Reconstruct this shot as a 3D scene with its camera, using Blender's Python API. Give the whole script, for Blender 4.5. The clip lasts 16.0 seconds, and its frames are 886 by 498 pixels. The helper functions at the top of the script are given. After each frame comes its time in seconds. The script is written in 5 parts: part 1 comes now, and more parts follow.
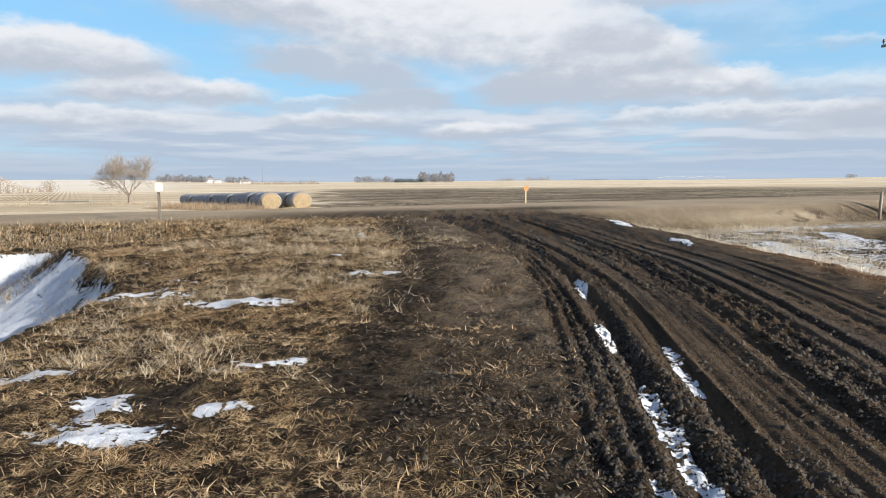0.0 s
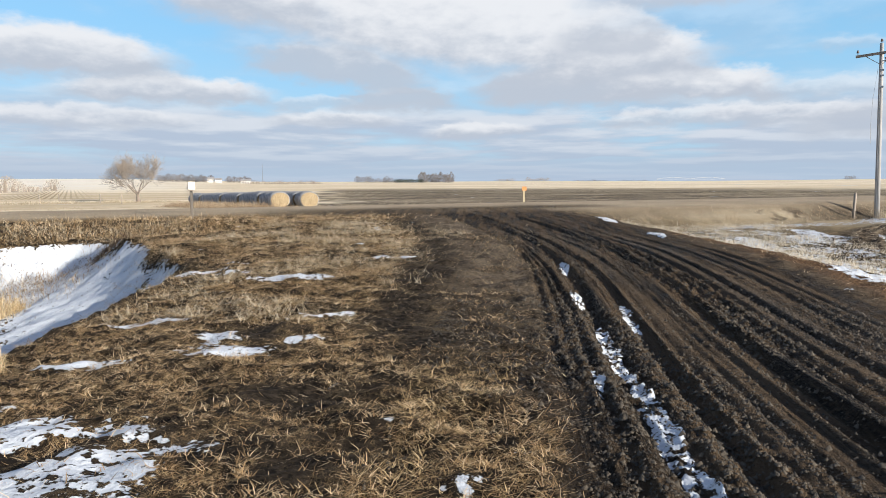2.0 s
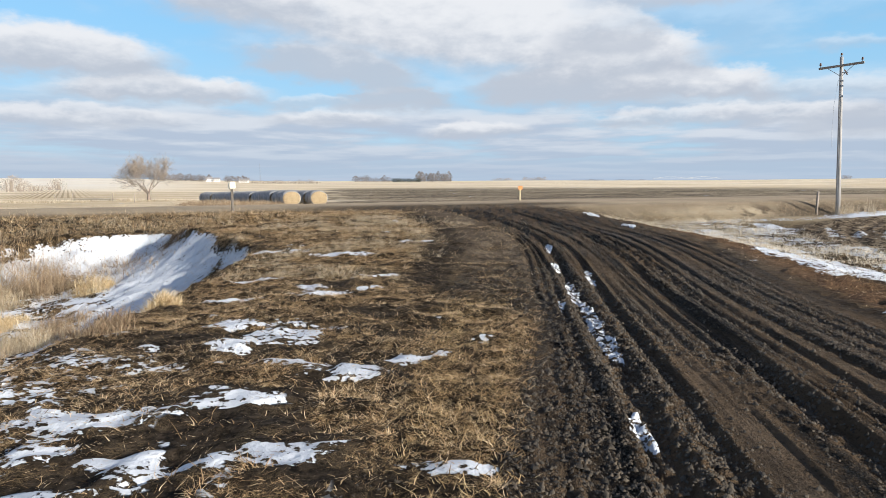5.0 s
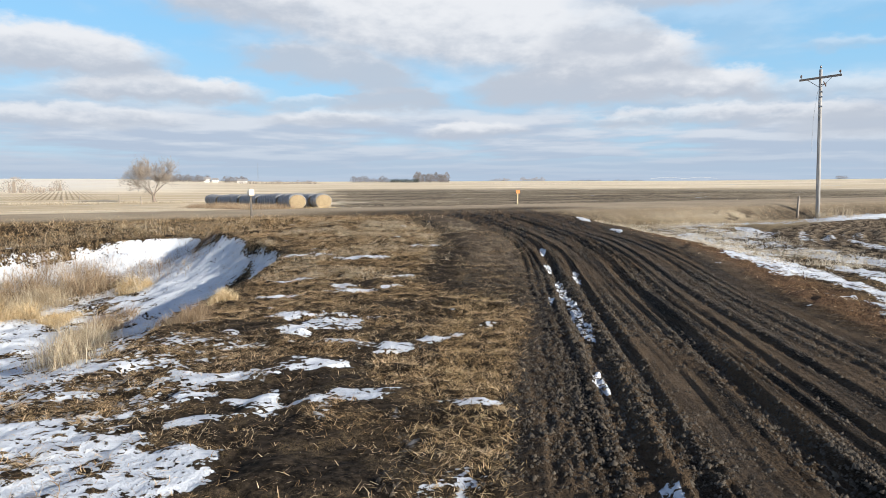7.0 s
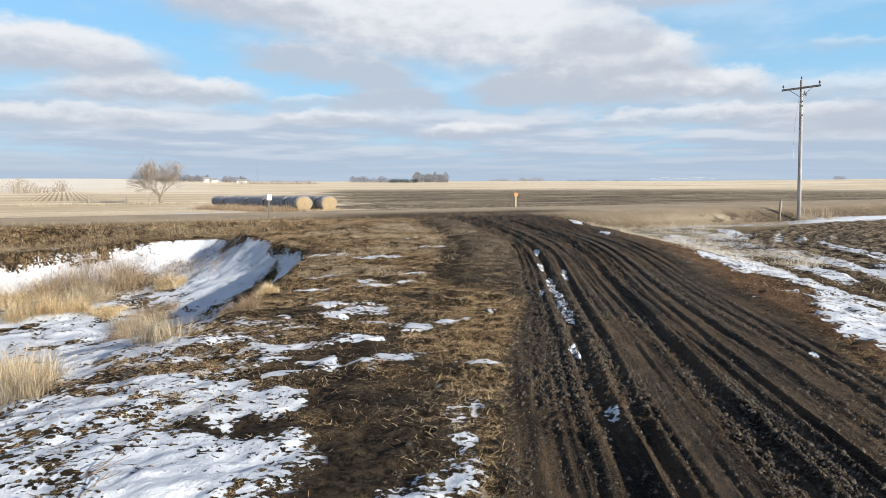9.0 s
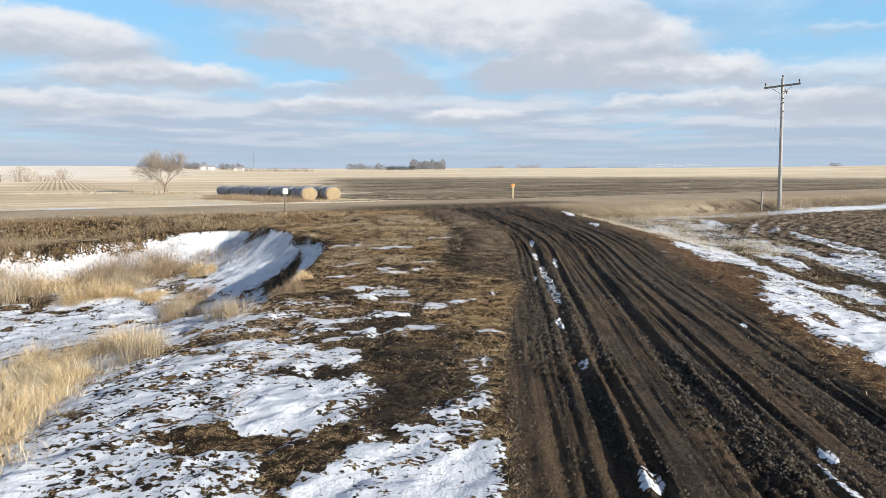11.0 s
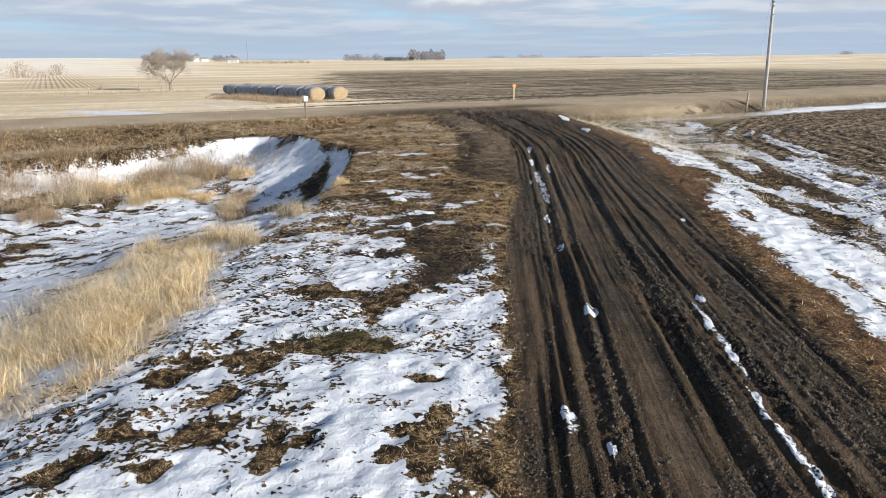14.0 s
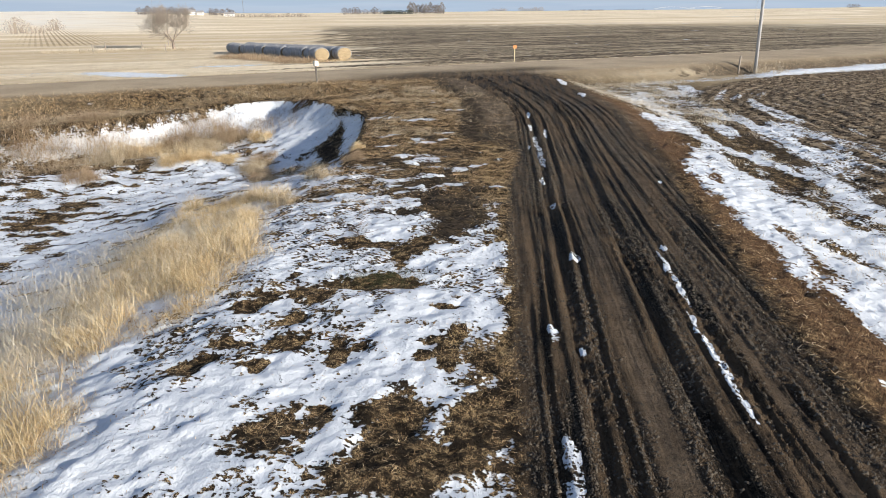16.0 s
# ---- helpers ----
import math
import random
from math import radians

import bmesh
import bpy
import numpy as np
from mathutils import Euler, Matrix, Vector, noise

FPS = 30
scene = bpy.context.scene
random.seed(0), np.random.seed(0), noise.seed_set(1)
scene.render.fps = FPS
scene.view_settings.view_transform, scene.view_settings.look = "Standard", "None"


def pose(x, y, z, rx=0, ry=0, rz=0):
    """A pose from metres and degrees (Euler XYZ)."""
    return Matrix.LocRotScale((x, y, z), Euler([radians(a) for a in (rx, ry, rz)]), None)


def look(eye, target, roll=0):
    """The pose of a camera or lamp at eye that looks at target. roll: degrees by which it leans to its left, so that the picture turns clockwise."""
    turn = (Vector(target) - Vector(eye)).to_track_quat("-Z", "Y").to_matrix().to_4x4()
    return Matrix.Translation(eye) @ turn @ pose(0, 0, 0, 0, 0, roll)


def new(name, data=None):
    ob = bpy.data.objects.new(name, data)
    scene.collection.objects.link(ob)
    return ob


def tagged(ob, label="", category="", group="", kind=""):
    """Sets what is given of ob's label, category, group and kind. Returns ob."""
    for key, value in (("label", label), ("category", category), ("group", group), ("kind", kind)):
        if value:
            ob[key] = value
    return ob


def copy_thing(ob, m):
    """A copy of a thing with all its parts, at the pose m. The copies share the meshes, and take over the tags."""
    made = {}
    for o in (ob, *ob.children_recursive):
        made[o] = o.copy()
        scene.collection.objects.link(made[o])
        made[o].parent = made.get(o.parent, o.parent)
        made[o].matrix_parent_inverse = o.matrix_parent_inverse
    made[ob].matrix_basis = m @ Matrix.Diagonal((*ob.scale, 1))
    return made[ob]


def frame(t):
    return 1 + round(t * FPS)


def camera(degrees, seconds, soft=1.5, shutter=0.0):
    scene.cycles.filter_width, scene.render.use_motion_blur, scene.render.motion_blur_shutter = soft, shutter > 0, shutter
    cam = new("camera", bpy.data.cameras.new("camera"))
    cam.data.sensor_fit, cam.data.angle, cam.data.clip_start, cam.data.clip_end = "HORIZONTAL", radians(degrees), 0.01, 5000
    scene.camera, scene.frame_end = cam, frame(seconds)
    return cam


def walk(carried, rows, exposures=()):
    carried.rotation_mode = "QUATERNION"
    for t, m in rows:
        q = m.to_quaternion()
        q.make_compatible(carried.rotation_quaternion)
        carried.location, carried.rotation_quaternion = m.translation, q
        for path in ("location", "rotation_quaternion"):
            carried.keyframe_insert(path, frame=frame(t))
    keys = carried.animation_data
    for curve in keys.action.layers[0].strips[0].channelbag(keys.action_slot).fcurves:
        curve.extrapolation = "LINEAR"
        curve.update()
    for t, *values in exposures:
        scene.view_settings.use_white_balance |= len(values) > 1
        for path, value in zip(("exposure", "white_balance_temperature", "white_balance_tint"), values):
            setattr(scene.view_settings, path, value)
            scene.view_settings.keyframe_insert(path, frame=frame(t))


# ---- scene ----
cam = camera(67.0, 16.0, soft=0.75)
PATH = [
    (0, (0.196, -2.736, 1.239), (-0.008, -0.757, 1.038), -0.4),
    (0.5, (0.22, -3.215, 1.238), (0.016, -1.235, 1.037), -0.3),
    (1, (0.243, -3.759, 1.246), (0.038, -1.78, 1.044), -0.3),
    (1.5, (0.257, -4.333, 1.245), (0.054, -2.354, 1.043), -0.2),
    (2, (0.261, -4.939, 1.233), (0.058, -2.959, 1.033), -0.2),
    (2.5, (0.262, -5.549, 1.233), (0.059, -3.57, 1.032), -0.2),
    (3, (0.254, -6.162, 1.236), (0.053, -4.183, 1.034), -0.2),
    (3.5, (0.261, -6.761, 1.227), (0.061, -4.781, 1.026), -0.2),
    (4, (0.274, -7.361, 1.224), (0.075, -5.381, 1.024), -0.2),
    (4.5, (0.275, -7.959, 1.228), (0.078, -5.979, 1.026), -0.2),
    (7, (0.243, -10.607, 1.553), (0.055, -8.626, 1.352), -0.2),
    (7.5, (0.247, -11.158, 1.625), (0.06, -9.177, 1.423), -0.2),
    (8, (0.253, -11.718, 1.696), (0.067, -9.736, 1.495), -0.2),
    (8.5, (0.266, -12.289, 1.769), (0.08, -10.308, 1.568), -0.2),
    (10.8, (0.179, -15.145, 2.111), (0.005, -13.163, 1.902), 0.1),
    (11, (0.191, -15.401, 2.203), (0.016, -13.423, 1.963), -0.2),
    (11.5, (0.204, -16.023, 2.358), (0.028, -14.053, 2.06), -0.3),
    (12, (0.189, -16.688, 2.511), (0.015, -14.727, 2.158), -0.4),
    (12.5, (0.17, -17.342, 2.647), (-0.004, -15.392, 2.241), -0.4),
    (13, (0.166, -17.958, 2.777), (-0.007, -16.019, 2.32), -0.5),
    (13.5, (0.152, -18.583, 2.951), (-0.021, -16.655, 2.446), -0.5),
    (14, (0.133, -19.181, 3.137), (-0.038, -17.266, 2.588), -0.5),
    (14.5, (0.12, -19.741, 3.309), (-0.049, -17.837, 2.721), -0.5),
    (15, (0.108, -20.336, 3.486), (-0.06, -18.443, 2.862), -0.5),
    (15.5, (0.095, -20.924, 3.667), (-0.072, -19.04, 3.017), -0.5),
    (16, (0.084, -21.523, 3.84), (-0.083, -19.646, 3.169), -0.5),
]
walk(cam, [(t, look(eye, target, roll)) for t, eye, target, roll in PATH])

# ---- world, sun ----
SUN_WAY = Vector((0.88, -0.47, 0.0)).normalized()      # level direction towards the sun
SUN_UP = radians(17.5)


def node(nt, kind, **values):
    n = nt.nodes.new(kind)
    for key, value in values.items():
        setattr(n, key, value)
    return n


def plug(nt, sock, value):
    if isinstance(value, bpy.types.NodeSocket):
        nt.links.new(value, sock)
    elif value is not None:
        sock.default_value = value


def calc(nt, op, a, b=None, c=None, clamp=False):
    n = node(nt, "ShaderNodeMath", operation=op, use_clamp=clamp)
    for sock, value in zip(n.inputs, (a, b, c)):
        plug(nt, sock, value)
    return n.outputs[0]


def blend(nt, f, a, b, how="MIX"):
    n = node(nt, "ShaderNodeMix", data_type="RGBA", blend_type=how)
    plug(nt, n.inputs[0], f)
    for sock, value in ((n.inputs[6], a), (n.inputs[7], b)):
        plug(nt, sock, (*value, 1) if isinstance(value, tuple) and len(value) == 3 else value)
    return n.outputs[2]


def span(nt, v, a, b, lo=0.0, hi=1.0, smooth=True):
    n = node(nt, "ShaderNodeMapRange", interpolation_type="SMOOTHSTEP" if smooth else "LINEAR")
    for sock, value in zip(n.inputs, (v, a, b, lo, hi)):
        plug(nt, sock, value)
    return n.outputs[0]


def grain(nt, where, scale, detail=4.0, rough=0.55, warp=0.0):
    n = node(nt, "ShaderNodeTexNoise")
    plug(nt, n.inputs["Vector"], where)
    n.inputs["Scale"].default_value, n.inputs["Detail"].default_value = scale, detail
    n.inputs["Roughness"].default_value, n.inputs["Distortion"].default_value = rough, warp
    return n.outputs["Fac"]


def stretched(nt, where, sx, sy, sz, turn=0.0):
    if turn:
        r = node(nt, "ShaderNodeMapping")
        plug(nt, r.inputs["Vector"], where)
        r.inputs["Rotation"].default_value = (0, 0, turn)
        where = r.outputs[0]
    n = node(nt, "ShaderNodeMapping")
    plug(nt, n.inputs["Vector"], where)
    n.inputs["Scale"].default_value = (sx, sy, sz)
    return n.outputs[0]


world = bpy.data.worlds.new("sky")
scene.world = world
world.use_nodes = True
wt = world.node_tree
wt.nodes.clear()
way = node(wt, "ShaderNodeTexCoord").outputs["Generated"]
sky = node(wt, "ShaderNodeTexSky", sky_type="NISHITA", sun_disc=False, sun_elevation=SUN_UP,
           sun_rotation=math.atan2(SUN_WAY.x, SUN_WAY.y), air_density=1.0, dust_density=0.6, ozone_density=1.6)
part_xyz = node(wt, "ShaderNodeSeparateXYZ")
wt.links.new(way, part_xyz.inputs[0])
wx, wy, wz = part_xyz.outputs
AZ = calc(wt, "MULTIPLY", calc(wt, "ARCTAN2", wx, wy), 57.2958)          # degrees to the right of +y
EL = calc(wt, "MULTIPLY", calc(wt, "ARCSINE", wz), 57.2958)              # degrees over the horizon
# cloud cells get flatter towards the horizon
RISE = calc(wt, "MULTIPLY", calc(wt, "LOGARITHM", calc(wt, "ADD", calc(wt, "MAXIMUM", EL, 0.0), 1.3), 2.71828), 2.1)


def vapour(up, across, fine=1.0):
    """Cloud density; up and across shift the place where it is read."""
    at = node(wt, "ShaderNodeCombineXYZ")
    plug(wt, at.inputs[0], calc(wt, "MULTIPLY", calc(wt, "ADD", AZ, across), 0.060))
    plug(wt, at.inputs[1], calc(wt, "ADD", RISE, up))
    broad = grain(wt, at.outputs[0], 1.0, 6.0, 0.45, 0.05)
    curl = grain(wt, at.outputs[0], 3.3, 6.0, 0.55, 0.05)
    return calc(wt, "ADD", broad, calc(wt, "MULTIPLY", calc(wt, "SUBTRACT", curl, 0.5), 0.30 * fine))


def ruffle(scale_az, scale_el, detail, seed):
    """Two independent wavering numbers round zero, to ruffle the outline of a cloud."""
    at = node(wt, "ShaderNodeCombineXYZ")
    plug(wt, at.inputs[0], calc(wt, "MULTIPLY", AZ, scale_az))
    plug(wt, at.inputs[1], calc(wt, "MULTIPLY", EL, scale_el))
    plug(wt, at.inputs[2], seed)
    n = node(wt, "ShaderNodeTexNoise")
    plug(wt, n.inputs["Vector"], at.outputs[0])
    n.inputs["Scale"].default_value, n.inputs["Detail"].default_value, n.inputs["Roughness"].default_value = 1.0, detail, 0.56
    split = node(wt, "ShaderNodeSeparateColor")
    wt.links.new(n.outputs["Color"], split.inputs[0])
    return [calc(wt, "SUBTRACT", split.outputs[k], 0.5) for k in range(2)]


big_a, big_e = ruffle(0.11, 0.30, 5.0, 1.7)
puff_a, puff_e = ruffle(0.45, 0.95, 6.0, 6.3)
AZ_R = calc(wt, "ADD", AZ, calc(wt, "ADD", calc(wt, "MULTIPLY", big_a, 3.5), calc(wt, "MULTIPLY", puff_a, 3.4)))
EL_R = calc(wt, "ADD", EL, calc(wt, "ADD", calc(wt, "MULTIPLY", big_e, 0.6), calc(wt, "MULTIPLY", puff_e, 1.7)))


def bank(under, az, wide, base, top, much, slant=0.0, dark=0.0):
    """Lays one cumulus bank over the sky: a lit rounded top, a greyer flat base between two elevations."""
    off = calc(wt, "SUBTRACT", AZ_R, az)
    side = span(wt, calc(wt, "ABSOLUTE", off), wide * 1.15, wide * 0.60)
    el = calc(wt, "SUBTRACT", EL_R, calc(wt, "MULTIPLY", off, slant)) if slant else EL_R
    crest = calc(wt, "MULTIPLY_ADD", calc(wt, "POWER", calc(wt, "DIVIDE", calc(wt, "ABSOLUTE", off), wide), 2.0), -0.45 * (top - base), top)
    edge = 0.10 * (top - base) + 0.14
    over = span(wt, calc(wt, "SUBTRACT", el, crest), edge, -edge)
    foot = span(wt, el, base - 1.3 * edge, base + 1.3 * edge)
    body = calc(wt, "MULTIPLY", calc(wt, "MULTIPLY", side, calc(wt, "MULTIPLY", over, foot)), much)
    lit = span(wt, calc(wt, "ADD", calc(wt, "DIVIDE", calc(wt, "SUBTRACT", el, base), top - base), calc(wt, "MULTIPLY", puff_a, 0.8)), 0.12 + dark, 0.85 + dark)
    return blend(wt, body, under, blend(wt, lit, CLOUD_BASE, CLOUD_TOP))


CLOUD_TOP, CLOUD_BASE, HAZE = (0.88, 0.90, 0.94), (0.545, 0.60, 0.695), (0.47, 0.575, 0.72)
clear_above = span(wt, EL, 17.0, 38.0, 1.0, 0.30)
blue = blend(wt, 1.0, sky.outputs[0], (0.17, 0.165, 0.185), "MULTIPLY")
blue = blend(wt, calc(wt, "MULTIPLY", span(wt, EL, 40.0, 6.0), 0.85), blue, blend(wt, span(wt, EL, 3.0, 14.0), (0.42, 0.70, 0.94), (0.27, 0.65, 1.0)))
# thin high veil and the broken layers that fill the sky away from the named banks
dense, dense_up = vapour(0.0, 0.0), vapour(0.26, 0.5)
away_from = calc(wt, "MAXIMUM", span(wt, calc(wt, "ABSOLUTE", calc(wt, "ADD", AZ, 6.0)), 34.0, 48.0), span(wt, EL, 15.5, 19.0))
layer = calc(wt, "MULTIPLY", span(wt, dense, 0.40, 0.62), calc(wt, "MULTIPLY", clear_above, calc(wt, "MAXIMUM", away_from, 0.30)))
heaven = blend(wt, layer, blue, blend(wt, span(wt, calc(wt, "SUBTRACT", dense, dense_up), -0.08, 0.12), CLOUD_BASE, CLOUD_TOP))
# low streaks, closing up towards the horizon
streaks = calc(wt, "MULTIPLY", span(wt, dense, 0.30, 0.52), span(wt, EL, 7.4, 5.0))
streaks = calc(wt, "MAXIMUM", streaks, span(wt, EL, 3.6, 1.2, 0.0, 0.92))
streak_tone = span(wt, calc(wt, "SUBTRACT", dense, dense_up), -0.07, 0.13)
heaven = blend(wt, streaks, heaven, blend(wt, calc(wt, "MULTIPLY", streak_tone, span(wt, EL, 0.3, 4.5, 0.15, 0.75)), blend(wt, span(wt, EL, 0.5, 5.0), HAZE, (0.50, 0.59, 0.73)), (0.78, 0.83, 0.90)))
# azimuth, half width, base, top, thickness, slant of the base, darkness
LOW_BANKS = ((-2.5, 5.0, 3.7, 5.0, .85), (17.0, 12.0, 4.4, 5.9, .80), (-36.0, 12.0, 4.2, 5.7, .75), (28.0, 8.0, 3.2, 5.2, .75, 0.0, .45), (-15.0, 6.0, 4.6, 5.8, .70, 0.0, .1))
MID_BANKS = ((-9.5, 5.0, 6.0, 7.8, .85, 0.0, .55), (-16.5, 4.0, 6.0, 7.0, .50, 0.0, .2), (-28.0, 8.5, 6.2, 8.4, .97), (-35.5, 9.0, 7.8, 11.4, .98), (4.5, 8.0, 6.2, 9.4, .95, 0.0, .55),
             (14.5, 7.5, 6.3, 9.0, .98, -.05), (9.0, 8.0, 8.2, 12.0, .98, 0.0, -.05), (25.0, 3.5, 9.4, 10.3, .35), (25.5, 5.0, 6.2, 7.6, .50))
HIGH_BANKS = ((-14.5, 8.0, 8.0, 11.0, .85, -.14, .40), (-5.0, 15.0, 9.4, 18.5, .98, -.10, -.28), (-21.5, 7.0, 12.4, 18.0, .97, -.10, -.1), (14.5, 9.0, 13.4, 16.5, .80), (8.0, 4.5, 10.0, 13.8, .80, 0.0, .15))
for row in LOW_BANKS + MID_BANKS + HIGH_BANKS:
    heaven = bank(heaven, *row)
ground_glow = blend(wt, span(wt, EL, -3.0, -0.3), (0.10, 0.09, 0.08), heaven)
back = node(wt, "ShaderNodeBackground")
wt.links.new(ground_glow, back.inputs[0])
back.inputs[1].default_value = 0.48
wt.links.new(back.outputs[0], node(wt, "ShaderNodeOutputWorld").inputs[0])

sun = new("sun", bpy.data.lights.new("sun", "SUN"))
sun.data.energy, sun.data.angle, sun.data.color = 4.8, radians(0.6), (1.0, 0.93, 0.82)
sun.matrix_world = look((SUN_WAY * math.cos(SUN_UP) + Vector((0, 0, math.sin(SUN_UP)))) * 80, (0, 0, 0))
scene.view_settings.exposure = 1.0


# ---- number helpers ----
def lattice(ix, iy, seed):
    h = (ix.astype(np.int64) * 374761393 + iy.astype(np.int64) * 668265263 + seed * 974634777) & 0xFFFFFFFF
    h = ((h ^ (h >> 13)) * 1274126177) & 0xFFFFFFFF
    return ((h ^ (h >> 16)) & 0xFFFF) / 65535.0


def wave(x, y, seed=0):
    """Smooth value noise, 0 to 1."""
    ix, iy = np.floor(x), np.floor(y)
    fx, fy = x - ix, y - iy
    fx, fy = fx * fx * (3 - 2 * fx), fy * fy * (3 - 2 * fy)
    a, b = lattice(ix, iy, seed), lattice(ix + 1, iy, seed)
    c, d = lattice(ix, iy + 1, seed), lattice(ix + 1, iy + 1, seed)
    return (a * (1 - fx) + b * fx) * (1 - fy) + (c * (1 - fx) + d * fx) * fy


def fbm(x, y, seed=0, octaves=4):
    total, size, norm = 0.0, 1.0, 0.0
    for n in range(octaves):
        total = total + size * wave(x * 2**n, y * 2**n, seed + 17 * n)
        norm += size
        size *= 0.55
    return total / norm


def ramp(v, a, b):
    t = np.clip((v - a) / (b - a), 0, 1)
    return t * t * (3 - 2 * t)


# ---- the lie of the land ----
# u runs along the gravel road, v across it; the drive comes up to it from -y.
ROAD_C, ROAD_S = math.cos(radians(30)), math.sin(radians(30))


def road_uv(x, y):
    return x * ROAD_C + y * ROAD_S, -x * ROAD_S + y * ROAD_C


def bend(y):
    """How far the drive's wheel tracks swing to the left where they join the road."""
    return -0.0135 * np.clip(y - 4.0, 0, None) ** 2 - 0.012 * np.clip(y, -20, 4)


def drive_left(y):
    """The left edge of the churned mud, across the drive as drive_w counts it."""
    return .22 + .46 * ramp(y, -5.5, .5)


def drive_right(y):
    return 4.02 + 0.85 * ramp(y, -14, 2) + 0.66 * (bend(y) + .012 * np.clip(y, -20, 4))


def drive_w(x, y):
    """Across the drive in metres, following the curve of the tracks."""
    s = bend(y)
    return x - s * np.clip(1.06 - 0.09 * (x - s), 0.70, 1.0)


def bank_edge(y):
    """x of the brink of the ditch beside the drive."""
    return -3.95 - 0.085 * (np.sqrt((y + 4) ** 2 + 3) + y + 4)


# wheel ruts: across position near the road, shift on the way down the drive, depth, half width
RUTS = [(0.72, -.16, .060, .055), (1.02, -.26, .040, .05), (1.27, -.20, .110, .11), (1.70, -.40, .080, .08), (2.10, -.30, .030, .04), (2.62, -.36, .120, .11),
        (2.95, -.15, .050, .05), (3.22, -.30, .060, .06), (3.50, -.06, .050, .05), (3.74, -.10, .030, .06), (4.02, -.10, .085, .07), (4.36, -.34, .040, .05), (4.60, -.60, .050, .06)]
# dark soil laid bare beside the drive: x, y, half length in x, half length in y
SOIL = [(-.85, -7.3, .52, 1.5), (-1.2, -6.3, .75, .8), (-2.1, -7.1, .45, .30), (-2.6, 2.2, .5, .3), (-1.5, .3, .5, .35), (-3.3, -1.8, .6, .4)]
# where the thin snow of the slope has melted through
MELTED = [(-1.98, -11.2, .55, .34), (-1.62, -9.8, .20, .70), (-2.9, -11.75, .30, .20), (-3.82, -12.2, .22, .18), (-3.68, -13.4, .25, .13), (-3.9, -14.05, .25, .19), (-3.64, -11.7, .22, .13),
          (-2.9, -13.3, .26, .18), (-.73, -13.8, .12, .16), (-.42, -13.4, .13, .70), (-1.95, -13.8, .17, .30), (-.78, -13.3, .18, .12), (-3.04, -14.2, .18, .15), (-.72, -12.15, .24, .14),
          (-2.55, -9.3, .50, .22), (-3.48, -11.0, .10, .12), (-3.0, -12.7, .12, .11), (-1.0, -15.3, .34, .60), (-1.9, -15.2, .16, .30),
          (-.75, -16.0, .70, .55), (-.15, -15.3, .22, .60), (-2.4, -15.6, .40, .26)]
# lying snow: x, y, half length in x, half length in y
SNOW_VERGE = [(-2.55, 1.65, .62, .5), (-2.4, 3.0, .4, .16), (-3.1, 5.5, .55, .3), (-4.8, 5.8, .5, .3), (-4.1, 2.6, .45, .2), (-3.6, .8, .35, .2),
              (-2.1, -1.1, .5, .75), (-.55, -2.25, .34, .2), (-1.0, -2.85, .32, .18), (-1.8, -2.5, .38, .2), (-3.2, -.9, .5, .3), (-2.7, -2.2, .5, .45),
              (-1.9, -3.5, .5, .3), (-1.0, -4.6, .45, .2), (-.1, -4.7, .4, .16), (.3, -5.4, .16, .14), (-.15, -7.2, .28, .45), (-.42, -8.8, .4, .7), (-.1, -10.4, .45, .6), (-.25, -11.6, .4, .6)]
SNOW_VERGE_B = [(-3.0, -4.0, .8, .5), (-2.1, -4.9, .6, .5), (-3.1, -5.6, .9, .5), (-2.2, -6.4, .6, .5), (-3.4, 9.5, .5, .25), (-2.0, 7.6, .5, .2)]
SNOW_RUT = [(1.15, 6.6, .09, .6), (1.16, 4.2, .08, .6), (1.26, 1.8, .09, .9), (1.32, .0, .10, 1.1), (1.35, -1.4, .09, .7), (1.68, 3.2, .08, .8), (1.2, -4.0, .07, .4),
            (1.3, -6.4, .09, .2), (1.45, -9.9, .10, .2), (.85, -13.0, .08, .35), (1.2, -13.5, .06, .15), (.85, -16.2, .09, .8), (1.0, .6, .05, .4)]
SNOW_STREAK = [(3.04, -10.8, .06, 1.2), (2.92, -13.4, .07, 1.5), (3.2, -9.2, .07, .2), (3.5, 18.4, .22, 1.9), (4.05, 13.0, .17, .9), (4.25, -4.0, .07, .12)]


def patches(x, y, rows):
    m = np.zeros_like(x)
    for px, py, rx, ry in rows:
        near = (np.abs(x - px) < 2.2 * rx + .3) & (np.abs(y - py) < 2.2 * ry + .3)
        d = np.sqrt(((x[near] - px) / rx) ** 2 + ((y[near] - py) / ry) ** 2)
        m[near] = np.maximum(m[near], np.clip(1.6 - d, 0, 1))
    return m


